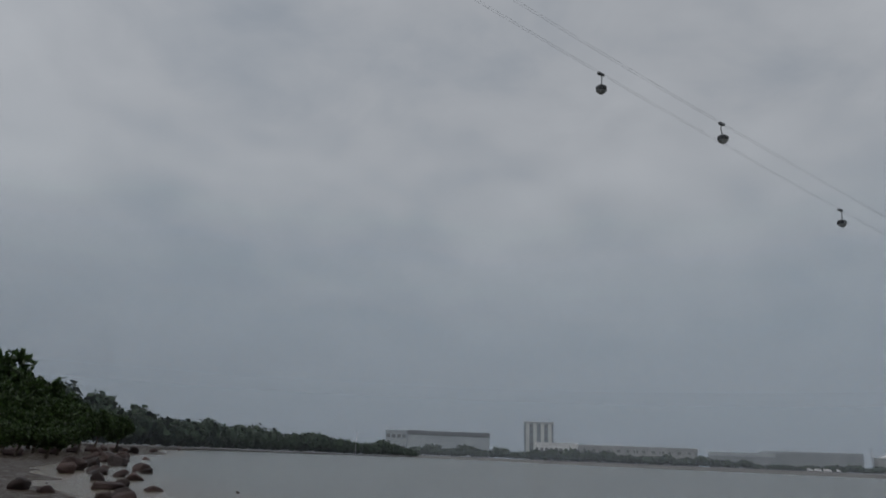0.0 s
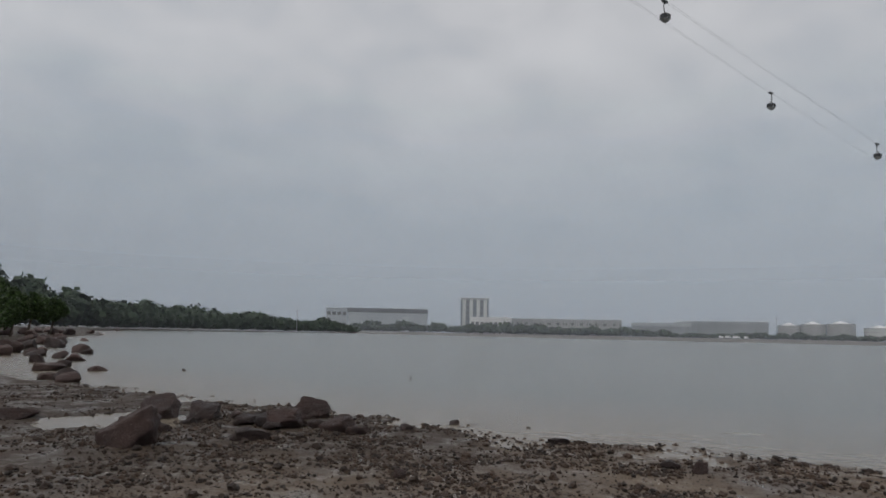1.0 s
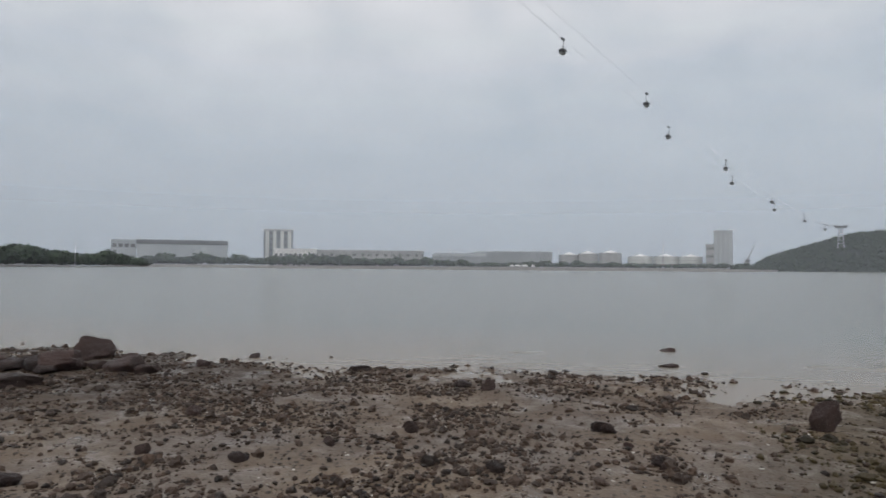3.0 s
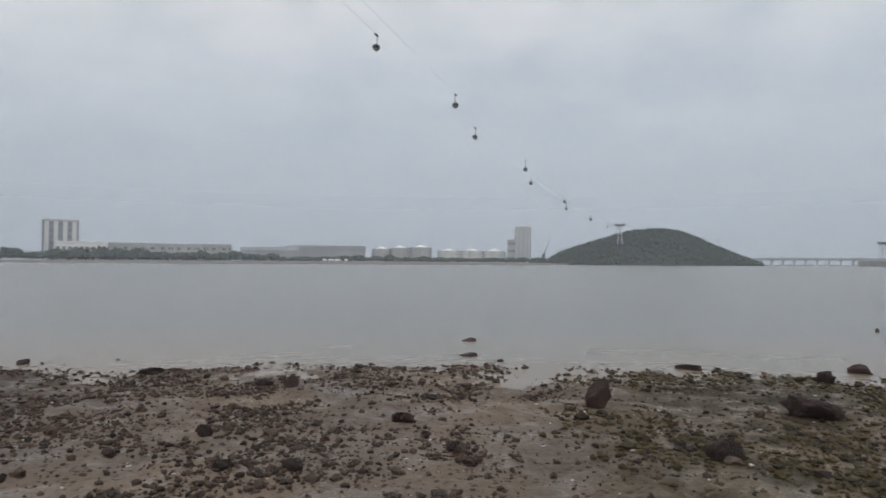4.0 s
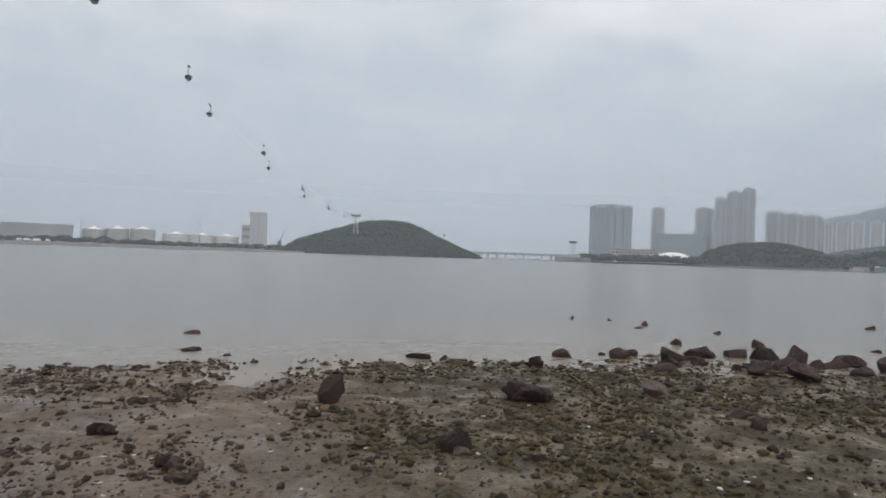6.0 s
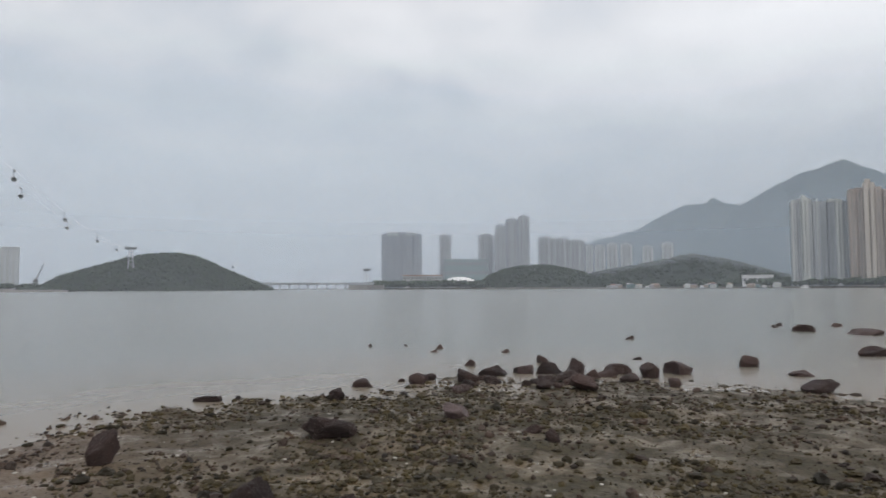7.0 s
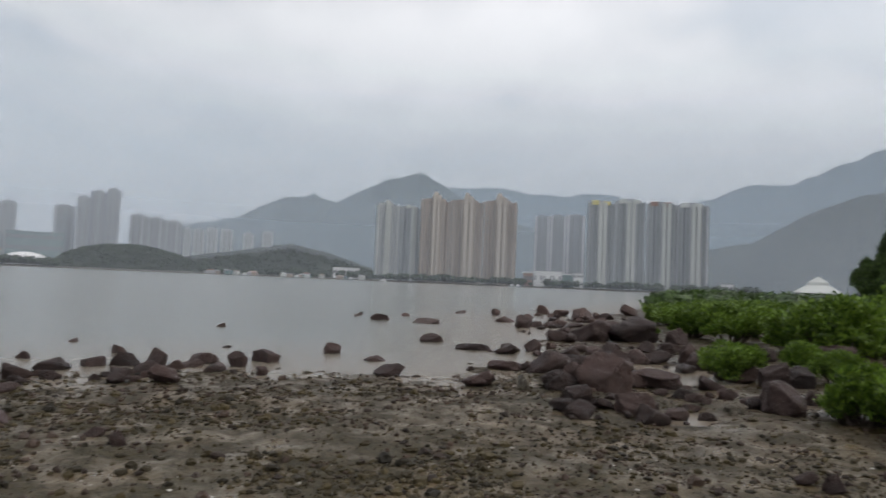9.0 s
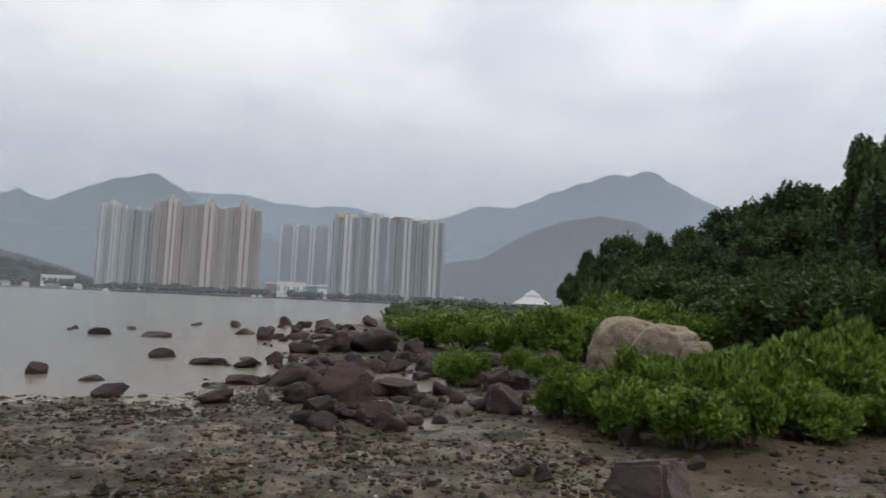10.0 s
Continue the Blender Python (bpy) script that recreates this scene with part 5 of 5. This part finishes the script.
pebble_field("rubble_grit", 20000, (0.02, 0.06), 8, WEEDY, "coarse weedy grit between the stones", on_right, 0, 0.65)
pebble_field("shells", 1500, (0.015, 0.055), 5, SHELL, "scattered bleached oyster shells and pale chips", lambda x, y, d: band(d) * 0.5, 1, 0.35)
pebble_field("edge_stones", 420, (0.05, 0.16), 6, STONE, "small dark stones along the water's edge", lambda x, y, d: np.exp(-((d + 0.3) / 0.55) ** 2) * (1 - 0.8 * bare(x, y)), 2, 0.6)


# ---- mangroves, shrubs and trees ----
def lobed(rng, lobes, per, reach, squash, lift, size, up):
    """Leaf places on a crown built of many rounded lobes: centres of the lobes, points and outward directions."""
    d = rng.normal(size=(lobes, 3)); d[:, 2] = d[:, 2] * 0.75 + up; d /= np.linalg.norm(d, axis=1, keepdims=True)
    c = d * (reach * rng.uniform(0.45, 1.0, lobes))[:, None] * (1, 1, squash); c[:, 2] += lift
    r = size * rng.uniform(0.6, 1.35, lobes)
    o = rng.normal(size=(lobes, per, 3)); o[..., 2] += 0.25; o /= np.linalg.norm(o, axis=2, keepdims=True)
    bumpy = 1 + 0.25 * np.sin(o[..., 0] * 7 + r[:, None] * 90) * np.sin(o[..., 1] * 8 + 2) * np.cos(o[..., 2] * 7)
    p = c[:, None] + o * (r[:, None] * bumpy * rng.uniform(0.55, 1.08, (lobes, per)))[..., None]
    return c, p.reshape(-1, 3), o.reshape(-1, 3)


def sprays(p, o, size, rng, lift=0.9, long=2.2):
    """Leaves that stand up and outwards from their twigs, each folded along its rib."""
    n = len(p)
    d = o * 0.55 + rng.normal(scale=0.42, size=(n, 3)); d[:, 2] += lift; d /= np.linalg.norm(d, axis=1, keepdims=True)
    b = np.cross(d, rng.normal(size=(n, 3))); b /= np.linalg.norm(b, axis=1, keepdims=True) + 1e-9
    f = np.cross(d, b); s = size * rng.uniform(0.6, 1.25, (n, 1))
    tip, side, fold = d * s * long * 0.5, b * s * 0.5, f * s * 0.15
    v = np.stack([p - tip, p + side + fold, p + tip, p - side + fold], 1).reshape(-1, 3)
    k = np.arange(n)[:, None] * 4
    return v, np.concatenate([k + (0, 1, 2), k + (0, 2, 3)]).tolist()


def bush(name, seed, mat, label, group, size=0.037, lobes=34, per=230, upright=0.9):
    """A rounded shrub one metre across: forked stems and many lobes of leaves."""
    rng = np.random.default_rng(seed)
    c, p, o = lobed(rng, lobes, per, 0.42, 0.85, 0.46, 0.15, 0.3)
    p[:, 2] = np.maximum(p[:, 2], 0.06 + 0.16 * rng.random(len(p)))
    t = empty(name)
    v, f = sprays(p, o, size, rng, upright)
    part("leaves", (v.tolist(), f), mat, t)
    bm = bmesh.new()
    for k in range(14):
        e = Vector(c[k * 2]) * 0.9
        b = Vector((e.x * 0.25, e.y * 0.25, -0.06)); m = b.lerp(e, 0.5) + Vector((0, 0, -0.05))
        tube(bm, [b, m, e], [0.016, 0.012, 0.005], 5)
    part("branchwork", bm, BARK, t)["kind"] = "stuff"
    return tagged(t, label, "shrub", group)


def tree(name, seed, mat, label, group, leaf=0.03, lobes=26, per=700):
    """A broadleaf tree one unit high: tapered trunk, limbs and a ragged crown of rounded leafy lobes with gaps."""
    rng = np.random.default_rng(seed)
    c, p, o = lobed(rng, lobes, per, 0.36, 0.95, 0.58, 0.125, 0.15)
    t = empty(name)
    v, f = sprays(p, o, leaf, rng, 0.1, 1.7)
    part("crown", (v.tolist(), f), mat, t)
    bm = bmesh.new(); lean = rng.normal(scale=0.04, size=2)
    tube(bm, [(0, 0, -0.08), (lean[0], lean[1], 0.25), (lean[0] * 1.5, lean[1] * 1.5, 0.62)], [0.035, 0.026, 0.012], 8)
    part("trunk", bm, BARK, t)
    for k in range(7):
        bm = bmesh.new(); e = Vector(c[k * 3]); b = Vector((lean[0], lean[1], 0.22 + 0.04 * k))
        tube(bm, [b, b.lerp(e, 0.5) + Vector((0, 0, 0.03)), e], [0.014, 0.009, 0.003], 5); part("limb", bm, BARK, t)
    return tagged(t, label, "tree", group)


def set_out(protos, spots, rng):
    """Places copies of the given things: x, y, width, height."""
    used = set()
    for x, y, w, h in spots:
        k = rng.randrange(len(protos)); ob = protos[k]
        z = float(ground_height(np.array(x), np.array(y)))
        m = pose(x, y, z - 0.02, 0, 0, rng.uniform(0, 360)) 
        if k not in used:
            used.add(k); ob.matrix_basis = m; ob.scale = (w, w, h)
        else:
            c = copy_thing(ob, m); c.scale = (w, w, h)
    for k, ob in enumerate(protos):
        if k not in used:
            for o in (*ob.children_recursive, ob): bpy.data.objects.remove(o)


veg = random.Random(9)
def polar(az, d):
    return 0.7 + d * math.sin(radians(az)), 0.6 + d * math.cos(radians(az))


MG = "mangroves at the beach's edge"
near_m = [bush("mangrove", 200 + k, MANGROVE, "bright green mangrove shrub growing out of the mud", MG, 0.046, 34, 230) for k in range(3)]
spots = []
for d0, a0, a1, step, els in ((8.9, 133.0, 152, 4.6, ((126, -6.5), (134, -5.0), (142, -4.4), (150, -3.6))), (9.9, 128.2, 156, 4.2, ((126, -5.4), (133, -3.6), (141, -2.8), (150, -2.2))),
                              (10.9, 127.6, 157, 3.8, ((126, -4.9), (133, -2.7), (141, -1.8), (148, -0.9))), (12.0, 130.0, 158, 3.6, ((128, -4.0), (133, -2.4), (141, -1.3), (148, -0.3))),
                              (13.4, 141, 158, 3.8, ((138, -2.0), (141, -1.3), (148, -0.1), (156, 0.4)))):
    az = a0
    while az < a1:
        d = d0 * veg.uniform(0.96, 1.05) * float(np.interp(az, (142, 147, 152), (1.0, 1.12, 1.34))); x, y = polar(az, d)
        el = float(np.interp(az, [e[0] for e in els], [e[1] for e in els])) + veg.uniform(-1.5, 0.5)
        h = rise(el, d) - float(ground_height(np.array(x), np.array(y)))
        spots.append((x, y, veg.uniform(0.75, 1.25), max(0.6, h * 1.12)))
        az += step * veg.uniform(0.85, 1.15)
set_out(near_m, spots, veg)
mid_m = [bush("mangrove", 210 + k, MANGROVE, "green mangrove shrub behind the boulders", MG, 0.030, 44, 260) for k in range(2)]
spots = []
TOP_AZ, TOP_EL = (112, 113.8, 118.6, 123, 126, 128, 132.8, 136, 139.8, 144), (-1.2, -0.6, 0.1, 0.0, 0.1, 1.2, 2.7, 2.4, 1.6, 1.4)
for az, d, w in ((116.5, 26, 2.2), (119.5, 24, 2.4), (124.0, 21, 2.4), (127.0, 19.5, 2.4), (114.3, 34, 2.4), (116.0, 30, 2.8), (119.2, 31, 3.0), (122.3, 28, 3.0), (125.5, 25, 3.0), (128.5, 22, 2.8),
                 (117.6, 40, 3.6), (121.0, 38, 3.8), (123.6, 34, 3.4), (129.5, 29, 3.0), (131.5, 24, 2.8), (135.0, 22.5, 2.8), (138.4, 22.0, 2.8), (114.6, 44, 3.5)):
    x, y = polar(az, d)
    full = rise(float(np.interp(az, TOP_AZ, TOP_EL)), d) - float(ground_height(np.array(x), np.array(y)))
    spots.append((x, y, w, max(0.5, full * 1.02 * veg.uniform(0.82, 1.02))))
for az, d, w, h in ((119.6, 14.4, 1.25, 0.95), (113.0, 25.0, 1.0, 0.6), (124.5, 15.5, 0.9, 0.8), (127.0, 14.5, 1.0, 0.75)):
    x, y = polar(az, d); spots.append((x, y, w, h))
set_out(mid_m, spots, veg)
shr = [bush("shrub", 220 + k, TREE_LEAF_B, "dense green shrub at the foot of the slope", "shrubs on the slope", 0.024, 44, 320, 0.4) for k in range(2)]
spots = []
for az, d, w, h in ((131.8, 33, 3.2, 3.4), (134.5, 29, 3.8, 3.6), (137, 27, 4.2, 3.6), (141, 24, 4.0, 3.0), (145, 21, 3.8, 3.0), (149, 19, 3.6, 3.0), (152.5, 18, 3.6, 3.2), (156, 17, 3.6, 3.2)):
    x, y = polar(az, d); spots.append((x, y, w, h))
set_out(shr, spots, veg)

TG = "trees on the slope"
trees = [tree("tree", 300 + k, (TREE_LEAF, TREE_LEAF_B, TREE_LEAF)[k], "dark green broadleaf tree on the wooded slope", TG, 0.022, 34, 900) for k in range(2)]
back_trees = [tree("tree", 310 + k, (TREE_LEAF, TREE_LEAF_B)[k], "dark green broadleaf tree high on the slope", TG, 0.026, 30, 600) for k in range(2)]
spots, far_spots = [], []
SKY_AZ, SKY_EL = (126, 128, 130, 131.8, 133.2, 134, 135.4, 137, 138.7, 141.4, 145.4, 148.4, 150, 151.3, 156, 162), (0.6, 2.2, 4.6, 5.7, 6.9, 5.8, 6.2, 5.9, 8.3, 9.1, 10.2, 11.8, 12.8, 13.8, 15, 16)
for d0, d1, step, cut in ((58, 70, 1.7, 1.0), (44, 52, 2.2, 0.86), (32, 38, 2.6, 0.72), (24, 27, 3.4, 0.56)):
    az = 129.3 if d0 > 40 else 134.0 if d0 > 30 else 139
    while az < 157:
        d = veg.uniform(d0, d1); x, y = polar(az, d)
        el = np.interp(az, SKY_AZ, SKY_EL) * cut * veg.uniform(0.9, 1.04)
        z = float(ground_height(np.array(x), np.array(y)))
        h = rise(el, d) - z
        if h > 1.2: (spots if d0 < 40 else far_spots).append((x, y, min(max(h * 0.8, 3.0), 6.5), h))
        az += step * veg.uniform(0.7, 1.3)
for az, d, el in ((151.9, 30, 14.6), (155.5, 21, 14.0), (159.5, 20, 17), (133.1, 62, 7.1), (130.2, 60, 5.0), (135.5, 63, 6.5)):
    x, y = polar(az, d); h = rise(el, d) - float(ground_height(np.array(x), np.array(y)))
    (spots if d < 40 else far_spots).append((x, y, h * (0.75 if d < 30 else 0.5), h))
set_out(trees, spots, veg)
set_out(back_trees, far_spots, veg)

LG = "trees of the wooded shore"
ltrees = [tree("tree", 320 + k, TREE_LEAF, "dark tree on the wooded shore", LG, 0.045, 22, 240) for k in range(2)]
spots = []
for d0, d1, step, cut in ((120, 140, 1.3, 1.0), (100, 115, 1.5, 0.75), (85, 95, 1.7, 0.5), (75, 82, 1.6, 0.28)):
    az = -60.0
    while az < (-40.5 if d0 > 90 else -42):
        d = veg.uniform(d0, d1)
        x, y = d * math.sin(radians(az)), d * math.cos(radians(az))
        el = np.interp(az, (-60, -49.5, -47.2, -45.3, -43, -40), (11, 6.7, 4.9, 4.1, 2.9, 2.2)) * cut * veg.uniform(0.85, 1.03)
        z = float(ground_height(np.array(x), np.array(y)))
        if float(inland(np.array(x), np.array(y))) > 2 and rise(el, d) - z > 1.5:
            h = rise(el, d) - z
            spots.append((x, y, max(h * 0.9, 5), h))
        az += step * veg.uniform(0.7, 1.3)
set_out(ltrees, spots, veg)
